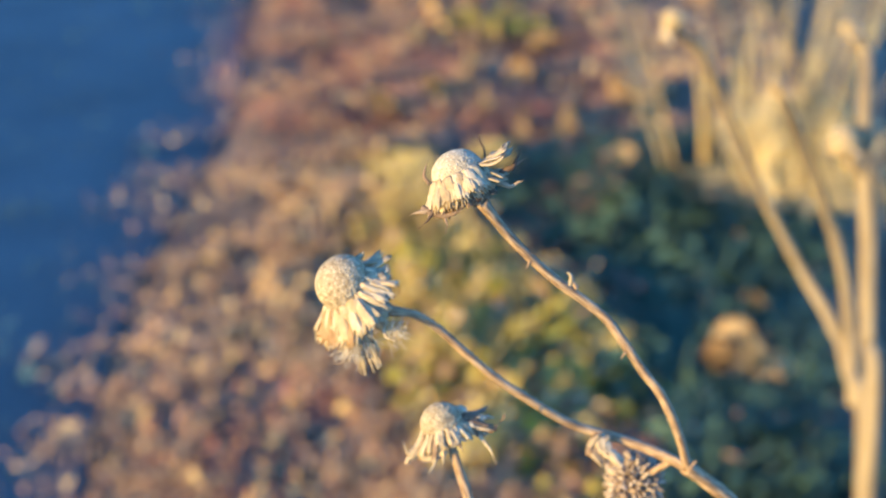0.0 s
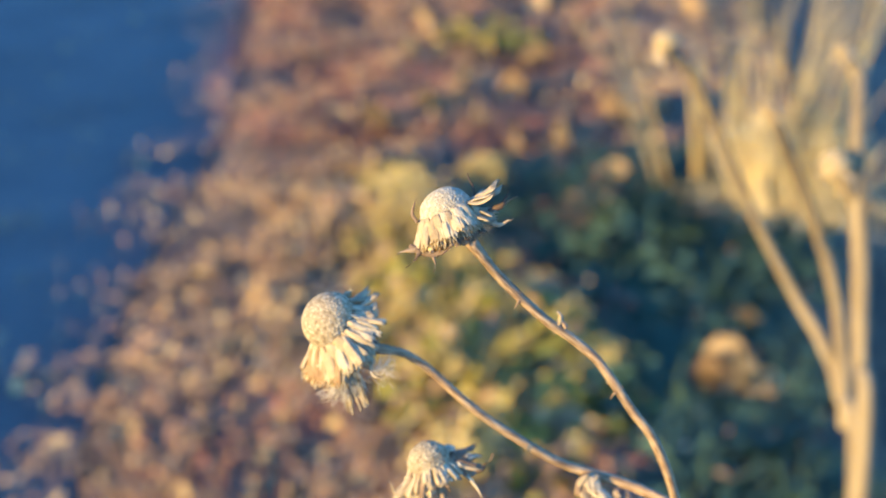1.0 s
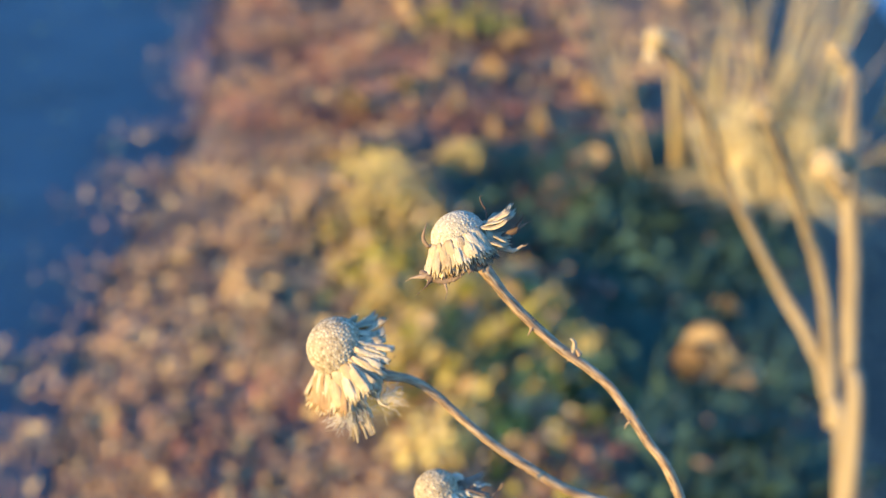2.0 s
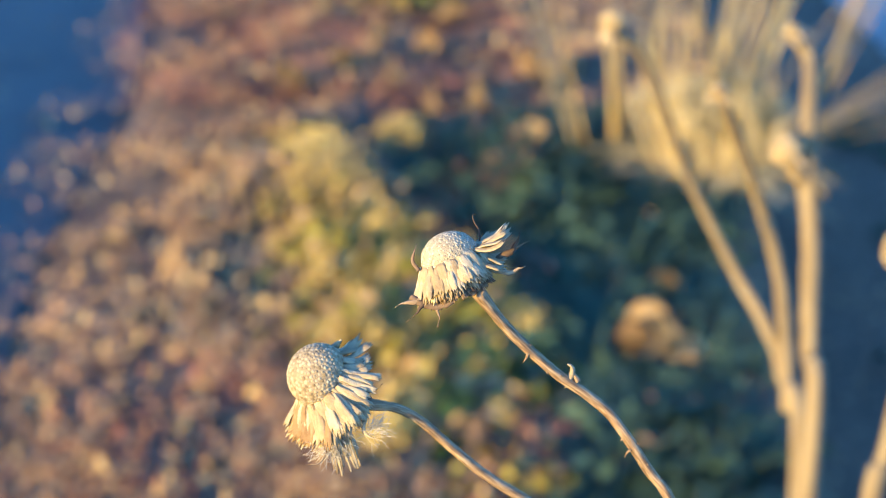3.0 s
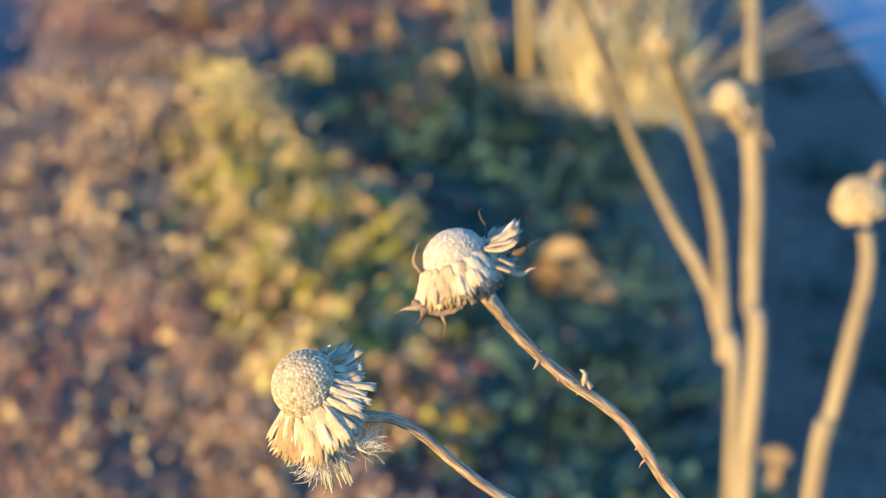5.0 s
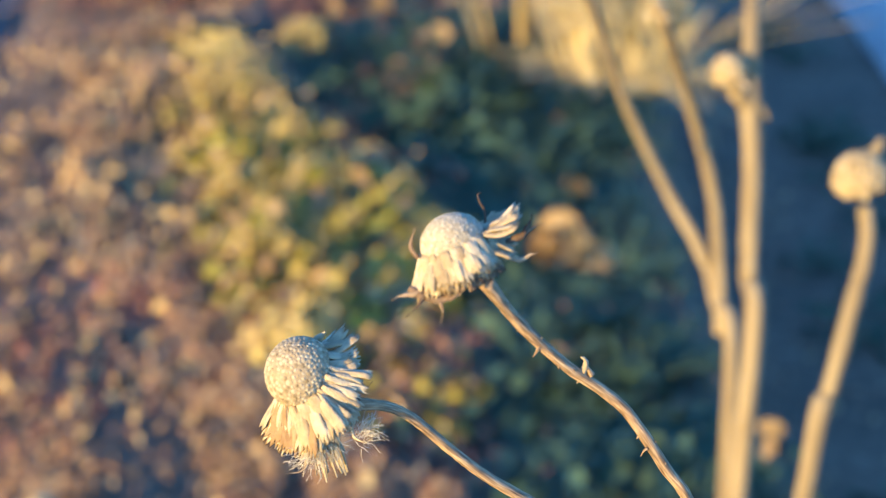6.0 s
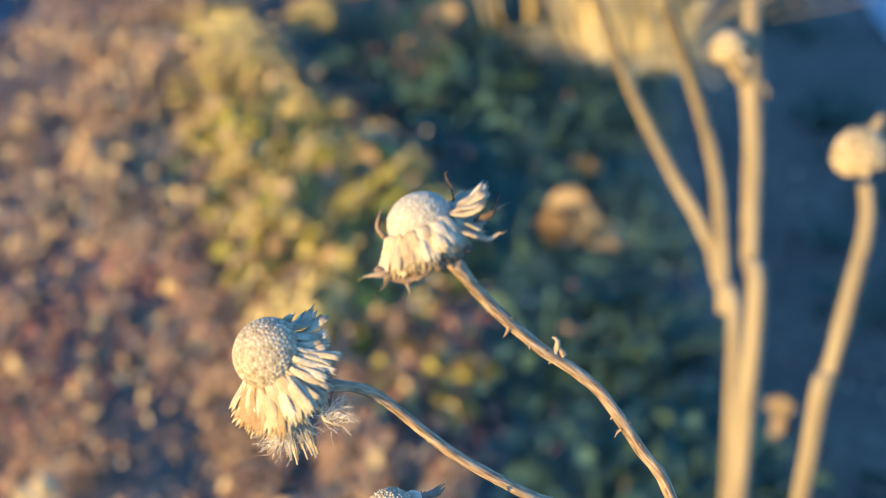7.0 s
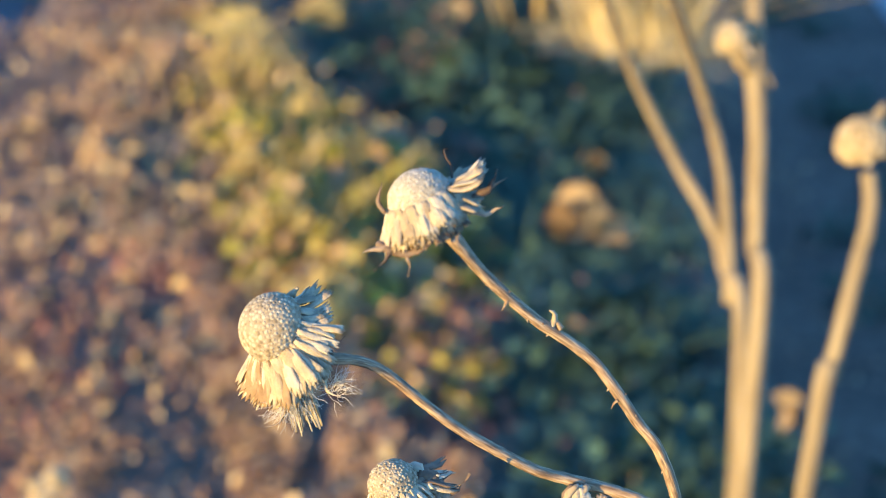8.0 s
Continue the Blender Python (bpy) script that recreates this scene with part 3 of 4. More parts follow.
for i in range(8):
    ph = -55 + 60 * i / 7 + random.uniform(-4, 4)
    petal("petal", head_c, C_C, C_AX, C_R, ph, random.uniform(0.0052, 0.0080), random.uniform(0.0022, 0.0034), random.uniform(72, 96), (0.05, 0, -0.08), M_CHAFF if i % 2 else M_SEPAL)


def from_c(*uvw):
    return [C_C + (RIGHT * u + UP * v + BACK * w) * 0.001 for u, v, w in uvw]


curl("sepal", head_c, from_c((3.0, 2.0, -0.5), (6.5, 1.6, 0.0), (10.0, -0.6, 0.3), (13.0, -1.2, 0.5), (15.8, 2.0, 0.5)), 0.0036, M_SEPAL, "curled dark sepal")
curl("sepal", head_c, from_c((3.0, 0.6, 0.2), (6.5, 0.4, 0.4), (9.5, -1.6, 0.6), (11.6, -3.0, 0.6)), 0.0044, M_SEPAL, "curled dark sepal", 0.5)
curl("sepal", head_c, from_c((3.5, 0.0, 0.8), (6.5, -0.2, 1.2), (8.8, -1.2, 1.2)), 0.0030, M_CHAFF, "broad pale sepal")
curl("sepal", head_c, from_c((3.0, 2.8, -1.0), (5.6, 2.8, -0.8), (9.2, 1.4, -0.6)), 0.0030, M_CHAFF, "broad pale sepal")
curl("sepal", head_c, from_c((9.6, -3.0, 0.5), (12.0, -6.0, 0.5), (13.8, -10.0, 0.5)), 0.0008, M_CHAFF)
curl("sepal", head_c, from_c((-4.0, -3.6, 1.0), (-7.0, -7.0, 1.2), (-8.6, -7.2, 1.2), (-10.0, -4.2, 1.2)), 0.0013, M_CHAFF)
curl("sepal", head_c, from_c((-2.6, -3.4, 1.2), (-5.4, -6.6, 1.4), (-8.6, -10.0, 1.2)), 0.0040, M_CHAFF, "broad pale sepal", 0.6)
curl("sepal", head_c, from_c((-5.6, -7.6, 1.4), (-3.6, -8.2, 1.8), (-0.6, -7.4, 2.0), (2.0, -7.0, 1.8)), 0.0026, M_CHAFF, "broad pale sepal", 0.5)
curl("sepal", head_c, from_c((-1.2, -6.4, 2.0), (-1.6, -9.4, 2.4), (-3.0, -12.8, 2.4)), 0.0010, M_CHAFF)
curl("sepal", head_c, from_c((0.6, -6.0, 2.2), (0.9, -8.4, 2.4), (0.6, -11.4, 2.4)), 0.0008, M_CHAFF)
curl("sepal", head_c, from_c((3.4, -3.6, 2.0), (5.0, -5.2, 2.0), (5.4, -7.4, 1.8)), 0.0018, M_SEPAL)
bm = bmesh.new()
tube(bm, smooth_line([C_N, (-0.0070, 0.0043, 0.6281), (-0.0044, 0.0017, 0.6210), (-0.0015, -0.0019, 0.6109), (0.006, -0.004, 0.57), (0.016, -0.002, 0.35), (0.02, 0.0, LEVEL - 0.02)], 10), lambda t: 0.0010 + 0.0009 * t, 16, 0.06, 0.16)
part("stem", bm, M_STEM, small, "thin ribbed brown stem", base=CB)


# ---- taller stalks behind ----
def far_head(parent, base, centre, axis, r, count, seed, drop=0.6):
    random.seed(seed)
    bm = bmesh.new()
    dome(bm, Vector(centre), axis, r, r, 90, 0.45)
    h = part("seed_head", bm, M_FARHEAD, parent, "round straw-coloured seed head", base=base)
    for i in range(count):
        petal("petal", h, Vector(centre), axis, r, random.uniform(0, 360), r * random.uniform(0.6, 1.2), r * 0.32, random.uniform(15, 60), (0, 0, -0.2 * drop), M_CHAFF)
    return h


def stalk(name, base, lines, heads, label, stubs=()):
    t = thing(name, base, label, "flower", "dried stalks behind")
    b = Vector(base)
    for pts, r0, r1 in lines:
        bm = bmesh.new()
        tube(bm, smooth_line(pts, 8), lambda u, a=r0, c=r1: a + (c - a) * u, 12, 0.05, 0.2)
        part("stem", bm, M_STALK, t, "straw-brown dry stem", base=b)
    for k, (c, ax, r, n) in enumerate(heads):
        far_head(t, b, c, turned(*ax), r, n, 40 + k + int(base[0] * 100))
    for p, d, w in stubs:
        bm = bmesh.new()
        p, d = Vector(p), Vector(d)
        tube(bm, smooth_line([p, p + d * 0.5 + Vector((0, 0, 0.001)), p + d], 4), lambda u: w * (1 - 0.6 * u), 7, 0.1, 0.3)
        part("leaf_stub", bm, M_STALK, t, "withered leaf stub", base=b)
    return t


S1 = [(0.0830, 0.6476, 0.5870), (0.1032, 0.6660, 0.5607), (0.1354, 0.6984, 0.4830), (0.1584, 0.7165, 0.4351), (0.1828, 0.7241, 0.3890), (0.2053, 0.7083, 0.3522), (0.2156, 0.6957, 0.3227), (0.2266, 0.6592, 0.2378), (0.24, 0.62, LEVEL - 0.02)]
S2 = [(0.1470, 0.6307, 0.5515), (0.1706, 0.6652, 0.4991), (0.1933, 0.6955, 0.4438), (0.2080, 0.7015, 0.3993), (0.2170, 0.7000, 0.3450), (0.2200, 0.6850, 0.3000)]
stalk("dried_flower_stalk", (0.24, 0.62, LEVEL), [(S1, 0.0034, 0.0054), (S2, 0.0042, 0.0050)],
      [((0.0806, 0.643, 0.5925), (-0.4, 0.7, 0.5), 0.0082, 18), ((0.1455, 0.629, 0.5535), (0.3, 0.8, -0.3), 0.0052, 16)],
      "dry forked straw-coloured stalk with two small heads", [((0.196, 0.690, 0.437), (-0.006, -0.002, 0.006), 0.002)])
S3 = [(0.1900, 0.6360, 0.5870), (0.2000, 0.6330, 0.5740), (0.1980, 0.6120, 0.5560), (0.1965, 0.5970, 0.5300), (0.1980, 0.5890, 0.5080), (0.2005, 0.5810, 0.4715), (0.2034, 0.5720, 0.4081), (0.2069, 0.5500, 0.3075), (0.21, 0.53, LEVEL - 0.02)]
S3B = [(0.1835, 0.588, 0.5280), (0.1890, 0.589, 0.5170), (0.1960, 0.590, 0.5070), (0.2010, 0.589, 0.4860)]
stalk("dried_flower_stalk", (0.21, 0.53, LEVEL), [(S3, 0.0046, 0.0064), (S3B, 0.0066, 0.0060)],
      [((0.1825, 0.5885, 0.5285), (-0.5, 0.75, 0.4), 0.0105, 3), ((0.1890, 0.636, 0.5890), (-0.5, 0.7, 0.3), 0.0055, 14), ((0.1960, 0.6000, 0.5285), (0.5, 0.6, -0.3), 0.0050, 10)],
      "upright straw-coloured stalk with rounded heads", [((0.202, 0.588, 0.508), (0.0065, -0.001, -0.008), 0.003), ((0.2035, 0.585, 0.46), (0.004, -0.002, -0.006), 0.002)])
S5 = [(0.2345, 0.4745, 0.4960), (0.2358, 0.4680, 0.4750), (0.2304, 0.4610, 0.4420), (0.2220, 0.4529, 0.3875), (0.2160, 0.4497, 0.3147), (0.20, 0.44, LEVEL - 0.02)]
stalk("dried_flower_stalk", (0.20, 0.44, LEVEL), [(S5, 0.0042, 0.0056)], [((0.2300, 0.4755, 0.5115), (-0.4, 0.8, 0.45), 0.0143, 0)],
      "bent straw-coloured stalk with one plump head", [((0.234, 0.478, 0.518), (0.005, 0, 0.015), 0.005), ((0.2205, 0.4529, 0.395), (-0.003, 0, 0.005), 0.002)])
stalk("dried_flower_stalk", (-0.25, 0.64, LEVEL), [([(-0.262, 0.664, 0.165), (-0.268, 0.66, 0.13), (-0.262, 0.65, 0.07), (-0.25, 0.64, LEVEL - 0.02)], 0.0022, 0.003)],
      [((-0.259, 0.664, 0.172), (0.3, 0.8, 0.4), 0.0090, 16), ((-0.271, 0.660, 0.166), (-0.4, 0.7, 0.4), 0.0075, 14)], "short dry stalk with two small heads low in the bed")


# ---- dry ornamental grass clump ----
def blade(bm, root, way, length, droop, width):
    line, widths = [], []
    side = Vector((way[0], way[1], 0))
    side = side.normalized() if side.length > 1e-4 else Vector((1, 0, 0))
    for i in range(8):
        t = i / 7
        line.append(Vector(root) + Vector(way) * (length * t) + side * (droop * length * t * t * 0.5) - Vector((0, 0, droop * length * t * t * 0.6)))
        widths.append(width * (1 - 0.75 * t))
    up = Vector((-side.x, -side.y, 0.6)).normalized()
    ribbon(bm, line, widths, up, 0.2, 0.0004)
    return bm


random.seed(31)
G = Vector((0.340, 1.97, 0.0))
clump = in_bed(thing("ornamental_grass", G, "clump of dry straw-yellow ornamental grass", "grass"))
for i in range(46):
    a = random.uniform(0, 2 * math.pi)
    lean = random.uniform(0.02, 0.30)
    way = Vector((math.cos(a) * lean + 0.16, math.sin(a) * lean * 0.8, 1)).normalized()
    root = G + Vector((random.gauss(0, 0.03), random.gauss(0, 0.025), -0.005))
    bm = bmesh.new()
    blade(bm, root, way, random.uniform(0.32, 0.75), random.uniform(0.0, 0.35), random.uniform(0.004, 0.007))
    part("blade", bm, M_GRASS, clump, base=G)
bm = bmesh.new()
for i in range(2200):
    a = random.uniform(0, 2 * math.pi)
    lean = random.uniform(0.02, 0.42)
    way = Vector((math.cos(a) * lean + 0.08, math.sin(a) * lean * 0.6, 1)).normalized()
    blade(bm, G + Vector((random.uniform(-0.065, 0.06), random.gauss(0, 0.022), -0.005)), way, random.uniform(0.10, 0.185), random.uniform(0.0, 0.3), random.uniform(0.008, 0.015))
for i in range(160):
    a = random.uniform(0.9 * math.pi, 2.1 * math.pi)
    lean = random.uniform(0.5, 1.5)
    way = Vector((math.cos(a) * lean, math.sin(a) * lean * 0.8, 1)).normalized()
    blade(bm, G + Vector((random.gauss(0, 0.025), random.gauss(-0.01, 0.016), 0.0)), way, random.uniform(0.08, 0.17), random.uniform(0.4, 1.1), random.uniform(0.005, 0.009))
part("tuft", bm, M_GRASS_JOINED, clump, "dense pale straw at the base", base=G)["kind"] = "stuff"
# arching blades on the far side of the clump
for k in range(5):
    bm = bmesh.new()
    blade(bm, G + Vector((0.02 + 0.012 * (k % 3), -0.06 + 0.03 * k, 0.0)), Vector((1.0, 0.08 * (k % 3), 0.95 - 0.17 * k)).normalized(), 0.42 + 0.03 * (k % 4), 0.10, 0.007)
    part("blade", bm, M_GRASS, clump, base=G)
for x, y, n, tall, tilt in ((0.165, 2.05, 9, 0.42, -0.26), (0.215, 2.08, 8, 0.24, -0.02), (0.27, 2.06, 8, 0.30, -0.05), (0.62, 2.45, 8, 0.4, 0.3)):
    g = Vector((x, y, 0.0))
    tuft = in_bed(thing("grass_tuft", g, "thin tuft of dry straw-coloured grass", "grass", "grass tufts"))
    for i in range(n):
        way = Vector((tilt + random.gauss(0, 0.05), random.gauss(0, 0.08), 1)).normalized()
        bm = bmesh.new()
        blade(bm, g + Vector((random.gauss(0, 0.008), random.gauss(0, 0.008), -0.005)), way, tall * random.uniform(0.6, 1.1), random.uniform(0.0, 0.15), 0.013)
        part("blade", bm, M_GRASS, tuft, base=g)


# ---- low leafy plants ----
def leaf_mesh(name, length, width, lobes, material, wave=0.12, seed=0):
    """A rounded or lobed leaf lying along +x from its stalk, with a folded midrib and wavy margin."""
    random.seed(seed)
    bm = bmesh.new()
    rows = []
    for i in range(9):
        t = i / 8
        w = width * math.sin(math.pi * min(1, t ** 0.75 * 0.97 + 0.03)) ** 0.8 * (1 + 0.3 * lobes * math.cos(t * 19))
        row = []
        for a in (-1, -0.6, 0, 0.6, 1):
            z = abs(a) * w * 0.22 + wave * length * math.sin(t * 7 + a * 2 + seed) * abs(a) * 0.5 - 0.22 * length * t * t
            row.append(bm.verts.new((length * t - 0.12 * lobes * abs(a) * length, a * w * 0.5, z)))
        rows.append(row)
    for a, b in zip(rows, rows[1:]):
        for k in range(4):
            bm.faces.new((a[k], b[k], b[k + 1], a[k + 1]))
    bmesh.ops.solidify(bm, geom=list(bm.faces), thickness=0.0004)
    return mesh_of(name, bm, material)


def leafy(base, leaves, count, spread, tall, seed, label, stem_mat, lift, tumble):
    """A low plant of stalked leaves; lift: how far the leaves turn to the light."""
    t = in_bed(thing("leafy_plant", base, label, "plant", "low leafy plants"))
    random.seed(seed)
    for i in range(count):
        a = i * 2.4 + random.uniform(-0.4, 0.4)
        r = spread * math.sqrt((i + 0.5) / count)
        h = tall * random.uniform(0.45, 1.0) * (1.1 - 0.4 * r / spread)
        tip = Vector((math.cos(a) * r, math.sin(a) * r, h))
        bm = bmesh.new()
        tube(bm, smooth_line([(0, 0, -0.01), tip * 0.5 + Vector((0, 0, h * 0.15)), tip], 4), 0.0012, 5)
        st = new("leaf_stalk", mesh_of("leaf_stalk", bm, stem_mat))
        st.parent = t
        lf = new("leaf", leaves[i % len(leaves)])
        lf.parent = st
        n = (Vector((0, 0, 0.7)) + SUN * lift + Vector([random.gauss(0, tumble) for _ in range(3)])).normalized()
        u = Vector((math.cos(a), math.sin(a), 0.0))
        u = (u - u.dot(n) * n).normalized()
        lf.matrix_basis = Matrix.Translation(tip) @ Matrix((u, n.cross(u), n)).transposed().to_4x4() @ Matrix.Scale(random.uniform(0.7, 1.2), 4)
    return t


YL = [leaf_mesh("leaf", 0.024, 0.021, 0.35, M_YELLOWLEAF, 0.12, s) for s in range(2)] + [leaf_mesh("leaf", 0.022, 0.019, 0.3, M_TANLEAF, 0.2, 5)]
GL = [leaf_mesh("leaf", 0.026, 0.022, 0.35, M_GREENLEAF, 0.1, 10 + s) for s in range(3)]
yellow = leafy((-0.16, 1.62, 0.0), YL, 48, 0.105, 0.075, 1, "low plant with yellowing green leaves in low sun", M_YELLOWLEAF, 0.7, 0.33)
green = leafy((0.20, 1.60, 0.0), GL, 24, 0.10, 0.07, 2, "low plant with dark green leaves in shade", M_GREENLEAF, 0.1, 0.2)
random.seed(77)


def put(ob, x, y, s, z=0.0):
    return copy_thing(ob, Matrix.Translation(BED @ Vector((x, y, z))) @ Euler((0, 0, random.uniform(-0.8, 0.8))).to_matrix().to_4x4() @ Matrix.Scale(s, 4))


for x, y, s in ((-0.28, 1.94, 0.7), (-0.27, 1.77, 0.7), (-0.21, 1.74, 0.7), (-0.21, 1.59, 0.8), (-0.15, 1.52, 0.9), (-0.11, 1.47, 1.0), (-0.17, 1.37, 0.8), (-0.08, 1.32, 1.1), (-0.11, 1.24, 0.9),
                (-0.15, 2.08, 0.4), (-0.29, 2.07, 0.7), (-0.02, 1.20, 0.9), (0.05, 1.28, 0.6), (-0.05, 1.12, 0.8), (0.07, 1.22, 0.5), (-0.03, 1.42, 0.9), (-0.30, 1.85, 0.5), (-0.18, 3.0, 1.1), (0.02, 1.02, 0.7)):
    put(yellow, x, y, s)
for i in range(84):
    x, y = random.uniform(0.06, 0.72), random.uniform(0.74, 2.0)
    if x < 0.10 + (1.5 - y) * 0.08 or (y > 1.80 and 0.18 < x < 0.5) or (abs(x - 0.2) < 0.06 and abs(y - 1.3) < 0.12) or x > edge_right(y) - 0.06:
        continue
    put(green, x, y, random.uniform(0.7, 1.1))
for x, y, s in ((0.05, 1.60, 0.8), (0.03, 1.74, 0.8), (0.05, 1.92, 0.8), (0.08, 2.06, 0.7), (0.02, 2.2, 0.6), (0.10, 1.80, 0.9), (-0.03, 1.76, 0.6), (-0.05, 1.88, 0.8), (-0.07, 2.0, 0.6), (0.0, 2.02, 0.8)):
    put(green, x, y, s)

# Plants added in the sunken strip, to darken it where shade lies.
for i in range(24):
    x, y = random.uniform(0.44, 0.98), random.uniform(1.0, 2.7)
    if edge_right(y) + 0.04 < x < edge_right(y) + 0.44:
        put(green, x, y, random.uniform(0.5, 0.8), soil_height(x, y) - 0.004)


# ---- single dead leaves ----
DL = [leaf_mesh("dead_leaf", 0.085, 0.065, 0.5, M_TANLEAF, 0.12, 30 + s) for s in range(4)]
bm = bmesh.new()
tube(bm, smooth_line([(-0.03, 0.002, 0.008), (-0.01, 0.0, 0.002), (0.02, 0.0, 0.0005), (0.05, 0.0, -0.005), (0.082, 0.0, -0.016)], 4), lambda t: 0.0011 * (1.1 - 0.8 * t), 6)
RIB = mesh_of("midrib", bm, M_STALK)
random.seed(90)
spots = [(0.176, 1.225, 0.118, 0.66), (0.158, 1.20, 0.106, 0.62), (0.186, 1.202, 0.104, 0.72), (0.174, 1.206, 0.106, 0.6), (0.207, 1.21, 0.095, 0.55), (0.224, 1.22, 0.085, 0.46), (-0.045, 1.47, 0.06, 0.7), (-0.085, 1.43, 0.055, 0.6), (0.01, 1.42, 0.05, 0.55), (0.230, 1.476, 0.05, 0.42), (0.321, 0.844, 0.09, 0.36), (0.332, 0.881, 0.085, 0.34),
         (-0.08, 2.85, 0.04, 1.0), (0.07, 2.43, 0.04, 1.0), (-0.12, 2.60, 0.04, 1.1), (-0.09, 2.29, 0.04, 1.1), (-0.27, 2.47, 0.04, 1.0), (-0.17, 2.40, 0.03, 0.9), (-0.02, 2.27, 0.04, 1.0),
         (-0.36, 2.36, 0.04, 1.2), (0.07, 2.06, 0.04, 0.8), (-0.18, 2.93, 0.04, 1.0), (-0.35, 2.93, 0.04, 1.0), (0.0, 2.5, 0.03, 0.9), (-0.22, 2.62, 0.03, 0.8)]
for i in range(12):
    spots.append((random.uniform(-0.4, 0.3), random.uniform(2.35, 3.6), 0.035, random.uniform(0.7, 1.1)))
for i, (x, y, z, s) in enumerate(spots):
    n = Vector((random.gauss(0, 0.35), random.gauss(0, 0.35), random.uniform(0.1, 0.9)))
    n = (SUN * 1.3 + Vector((0.1, -0.45, 0.35 + 0.12 * min(i, 3))) + n * 0.35 if i < 9 else SUN + n).normalized()
    u = n.cross(Vector((random.uniform(-0.5, 0.5), random.uniform(-0.5, 0.5), 1))).normalized()
    turn = Matrix((u, n.cross(u), n)).transposed().to_4x4()
    ob = new("dead_leaf", DL[i % 4])
    ob.matrix_basis = Matrix.Translation((x, y, z)) @ turn @ Matrix.Scale(s, 4) @ Matrix.Translation((-0.042, 0, 0))
    in_bed(ob)
    tagged(ob, "curled tan dead leaf lying in the bed", "leaf", "dead leaves")
    rib = new("midrib", RIB)
    rib.parent = ob


# ---- leaf litter ----
def litter(name, count, seed, place, size, material, label, tall=0.016, lift=0.6, category="leaf litter", tumble=0.27):
    rng = np.random.RandomState(seed)
    verts, faces = [], []
    made = 0
    while made < count:
        x, y, keep = place(rng)
        if rng.rand() > keep:
            continue
        s = rng.uniform(*size)
        n = (Vector((0, 0, 0.9)) + SUN * lift + Vector(rng.normal(0, tumble, 3))).normalized()
        u = n.orthogonal().normalized()
        e = Matrix.Rotation(rng.uniform(0, 6.28), 3, n) @ Matrix((u, n.cross(u), n)).transposed()
        low = max(soil_height(x, y) + 0.001, 0.007 if x < edge_left(y) else -1.0)
        z = low + 0.002 + tall * rng.rand() ** 2
        bend, slim = rng.uniform(-0.5, 0.5), rng.uniform(0.4, 1.1)
        o = len(verts)
        for i in range(4):
            t = i / 3
            w = s * slim * (0.18 + 0.62 * math.sin(math.pi * (0.12 + 0.8 * t)))
            for a in (-0.5, 0.0, 0.5):
                p = e @ Vector(((t - 0.5) * s, a * w + rng.uniform(-0.08, 0.08) * s, bend * s * (t - 0.5) ** 2 + abs(a) * s * 0.15))
                verts.append((x + p.x, y + p.y, max(z + p.z, low)))
        for i in range(3):
            for k in range(2):
                q = o + i * 3 + k
                faces.append((q, q + 1, q + 4, q + 3))
        made += 1
    me = bpy.data.meshes.new(name)
    me.from_pydata(verts, [], faces)
    me.materials.append(material)
    me.shade_smooth()
    tagged(in_bed(new(name, me)), label, category, kind="stuff")


def brown_place(rng):
    x, y = rng.uniform(-1.25, 0.6), rng.uniform(0.75, 4.4)
    e = x - edge_left(y) + 0.11 + 0.24 * noise.noise(Vector((x * 4.5, y * 4, 2.0))) + 0.08 * noise.noise(Vector((x * 14, y * 12, 2.0)))
    # Thinned towards the path, to soften the edge of the shadow.
    keep = min(1.0, 0.03 + max(0.0, (e + 0.03) / 0.42) ** 1.6) if e > -0.3 else 0.0
    if x > shade_line(y) + 0.03:
        keep *= 0.03 if y < 2.3 else (0.5 if x < 0.55 else 0.0)
    # Litter left off along the streak; bare soil stands in for its shadow.
    if x < -0.2 and abs(y - 2.12 - 0.3 * (x + 0.75)) < 0.055 + 0.03 * noise.noise(Vector((x * 9, y * 2, 0.0))):
        keep *= 0.03
    # Bare gaps, whose dark soil stands in for pockets of shade.
    if noise.noise(Vector((x * 7, y * 7, 3.0))) > 0.16 or noise.noise(Vector((x * 17, y * 14, 6.0))) > 0.2:
        keep *= 0.07
    if y > 2.25:
        keep *= 0.45
    return x, y, keep


def red_place(rng):
    x, y = rng.uniform(-1.2, 0.1), rng.uniform(0.8, 4.4)
    e = x - edge_left(y) + 0.03 + 0.12 * noise.noise(Vector((x * 9, y * 7, 3.0)))
    # Reddish bits leave the same shadow streak bare.
    n = noise.noise(Vector((x * 3.3, y * 2.2, 7.0))) - (2.0 if x < -0.2 and abs(y - 2.12 - 0.3 * (x + 0.75)) < 0.055 else 0)
    return x, y, 0.0 if e < -0.03 else min(1.0, max(0.0, e * 3) * max(0.0, 0.25 + n * 1.8 + (0.8 if y > 2.2 else 0)))


litter("leaf_litter", 60000, 3, brown_place, (0.004, 0.0105), M_LITTER, "scattered dry brown leaf litter on the soil", 0.026, tumble=0.4)
litter("leaf_litter", 30000, 4, red_place, (0.004, 0.011), M_REDLITTER, "scattered dry reddish leaf litter on the soil", 0.024, tumble=0.4)


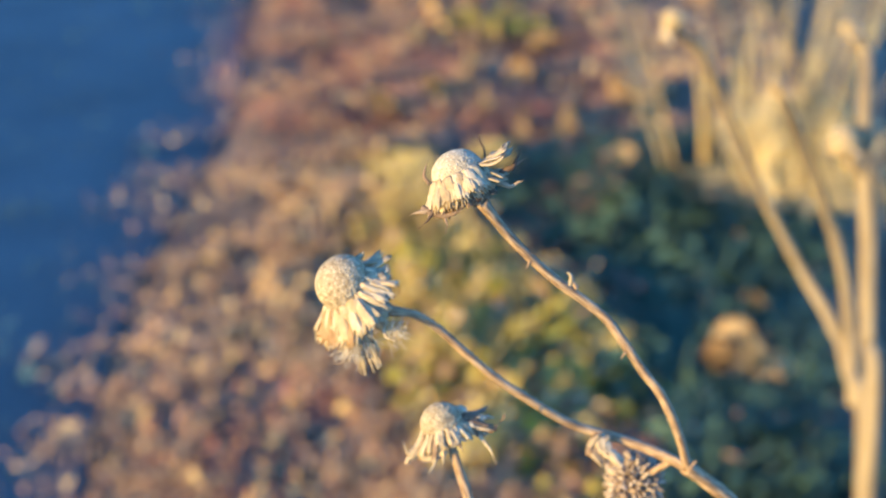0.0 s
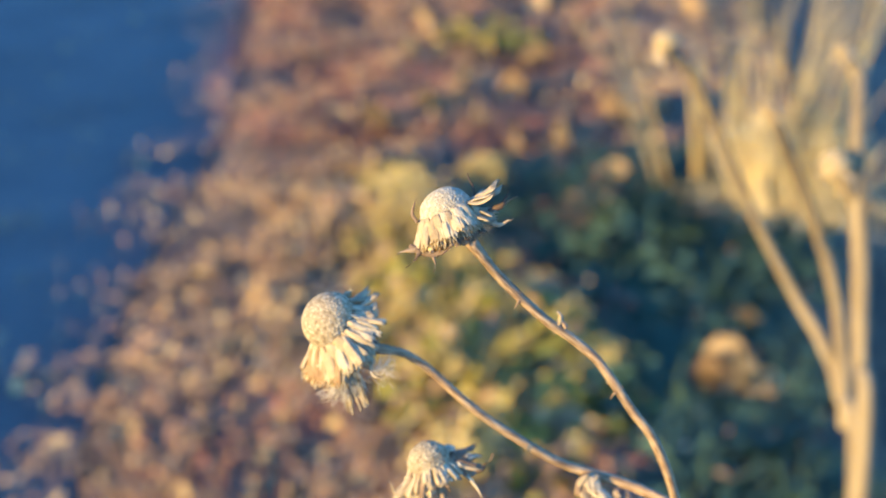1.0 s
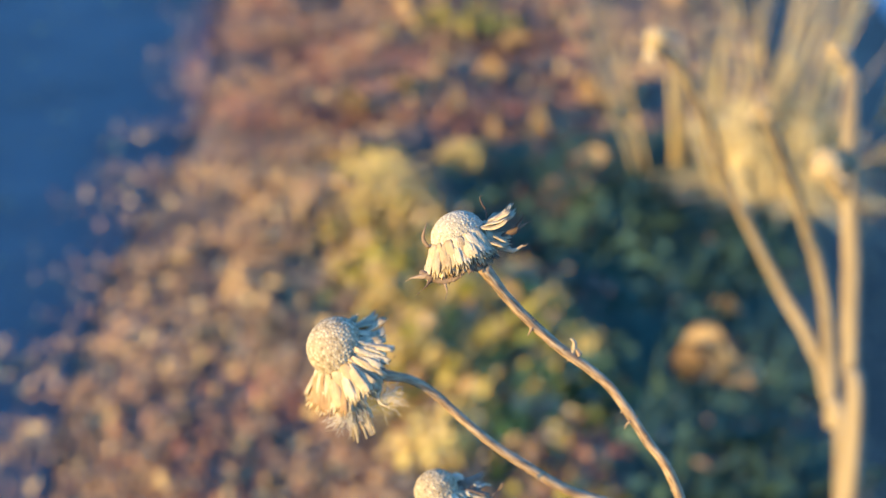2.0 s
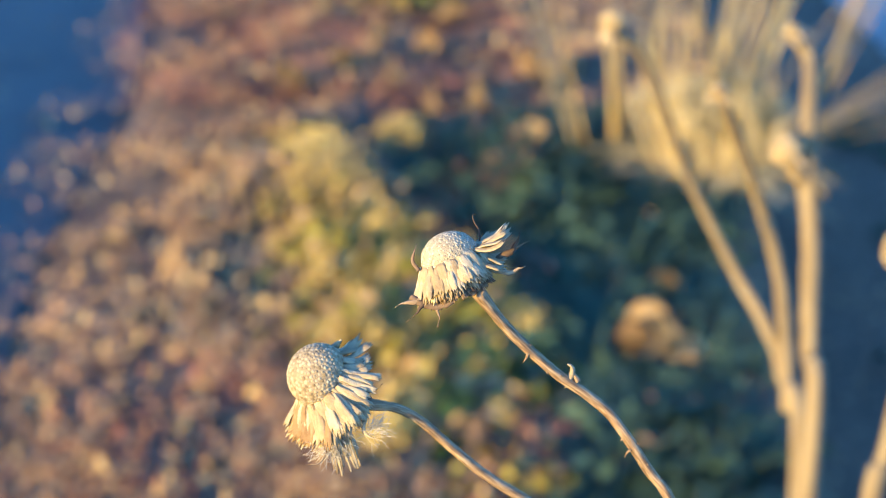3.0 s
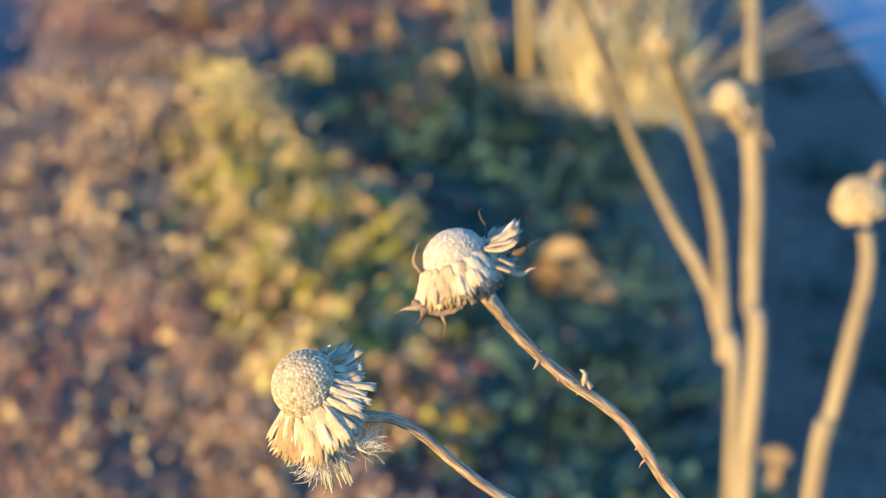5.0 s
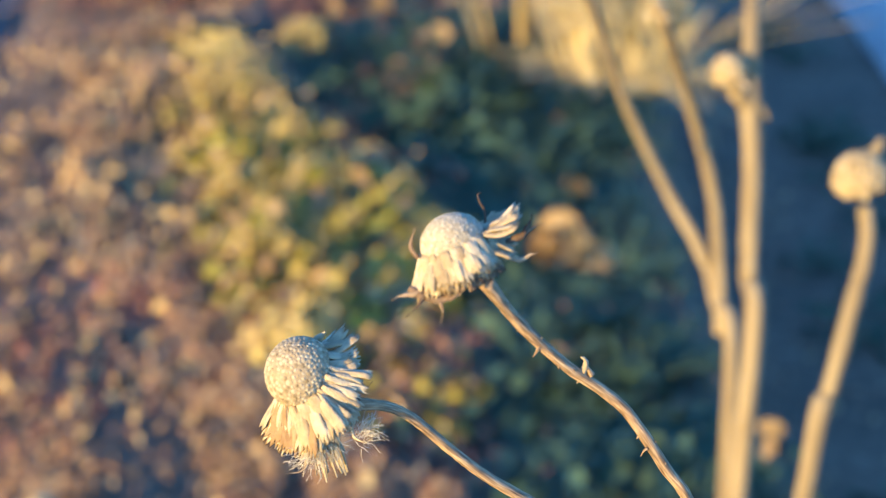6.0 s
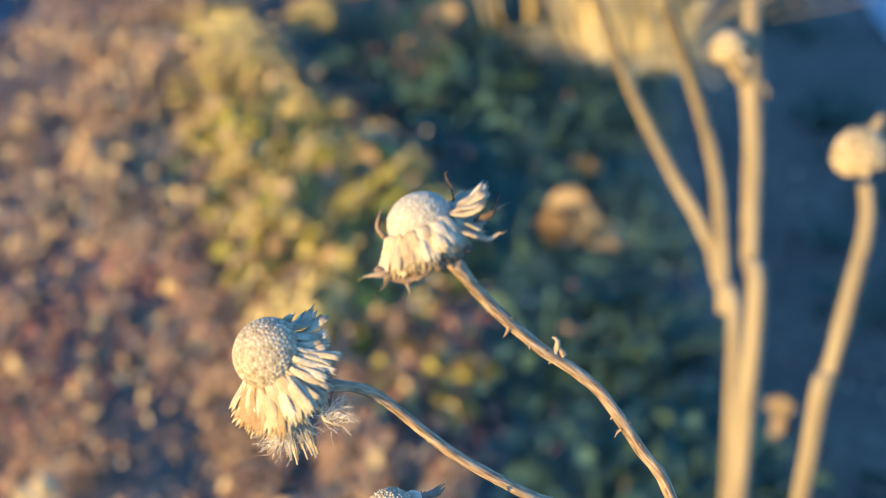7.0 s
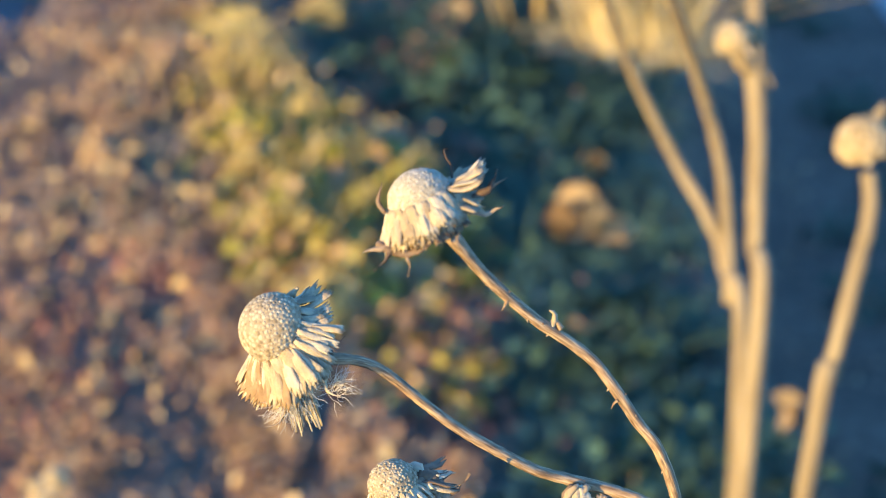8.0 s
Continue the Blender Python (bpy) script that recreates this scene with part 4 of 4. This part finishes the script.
YELLOW_CLUMPS = ((-0.265, 1.99, 0.06), (-0.225, 1.83, 0.06), (-0.18, 1.67, 0.06), (-0.09, 1.52, 0.065), (-0.13, 1.36, 0.06), (-0.04, 1.28, 0.05),
                 (-0.10, 1.12, 0.045), (-0.03, 1.49, 0.055), (-0.13, 2.06, 0.035), (0.06, 1.36, 0.03), (-0.19, 1.5, 0.03))


def yellow_place(rng):
    x, y = rng.uniform(-0.45, 0.2), rng.uniform(0.9, 2.3)
    near = max(math.exp(-((x - u) ** 2 + ((y - v) * 0.75) ** 2) / (r * r)) for u, v, r in YELLOW_CLUMPS)
    n = noise.noise(Vector((x * 13, y * 10, 5.0))) + 0.5 * noise.noise(Vector((x * 30, y * 24, 1.0)))
    return x, y, max(0.0, min(1.0, near * 1.15 - 0.12)) * max(0.04, min(1.0, 0.65 - n * 1.9))


def gold_place(rng):
    x, y, keep = brown_place(rng)
    if -0.4 < x < 0.1 and 0.95 < y < 2.2:
        keep = max(keep, 0.7)
    return x, y, 0.0 if x > shade_line(y) + 0.02 and y < 2.3 else keep * (0.4 if y > 2.2 and x < -0.1 or y < 1.3 else 1.0)


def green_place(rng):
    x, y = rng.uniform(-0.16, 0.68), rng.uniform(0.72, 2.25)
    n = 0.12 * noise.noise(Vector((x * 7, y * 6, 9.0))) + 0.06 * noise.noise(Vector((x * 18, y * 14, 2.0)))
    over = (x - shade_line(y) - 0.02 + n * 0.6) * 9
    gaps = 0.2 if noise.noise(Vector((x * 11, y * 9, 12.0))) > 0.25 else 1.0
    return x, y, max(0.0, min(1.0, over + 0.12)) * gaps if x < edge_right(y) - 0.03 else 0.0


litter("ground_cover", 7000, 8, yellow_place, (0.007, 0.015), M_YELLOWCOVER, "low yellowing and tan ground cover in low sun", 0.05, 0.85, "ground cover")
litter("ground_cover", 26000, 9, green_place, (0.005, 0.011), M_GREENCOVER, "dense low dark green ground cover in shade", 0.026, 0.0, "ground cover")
litter("leaf_litter", 2800, 6, gold_place, (0.008, 0.018), M_GOLDLITTER, "larger dry golden leaf bits, paler to read as sunlit specks", 0.03, 1.0, tumble=0.5)
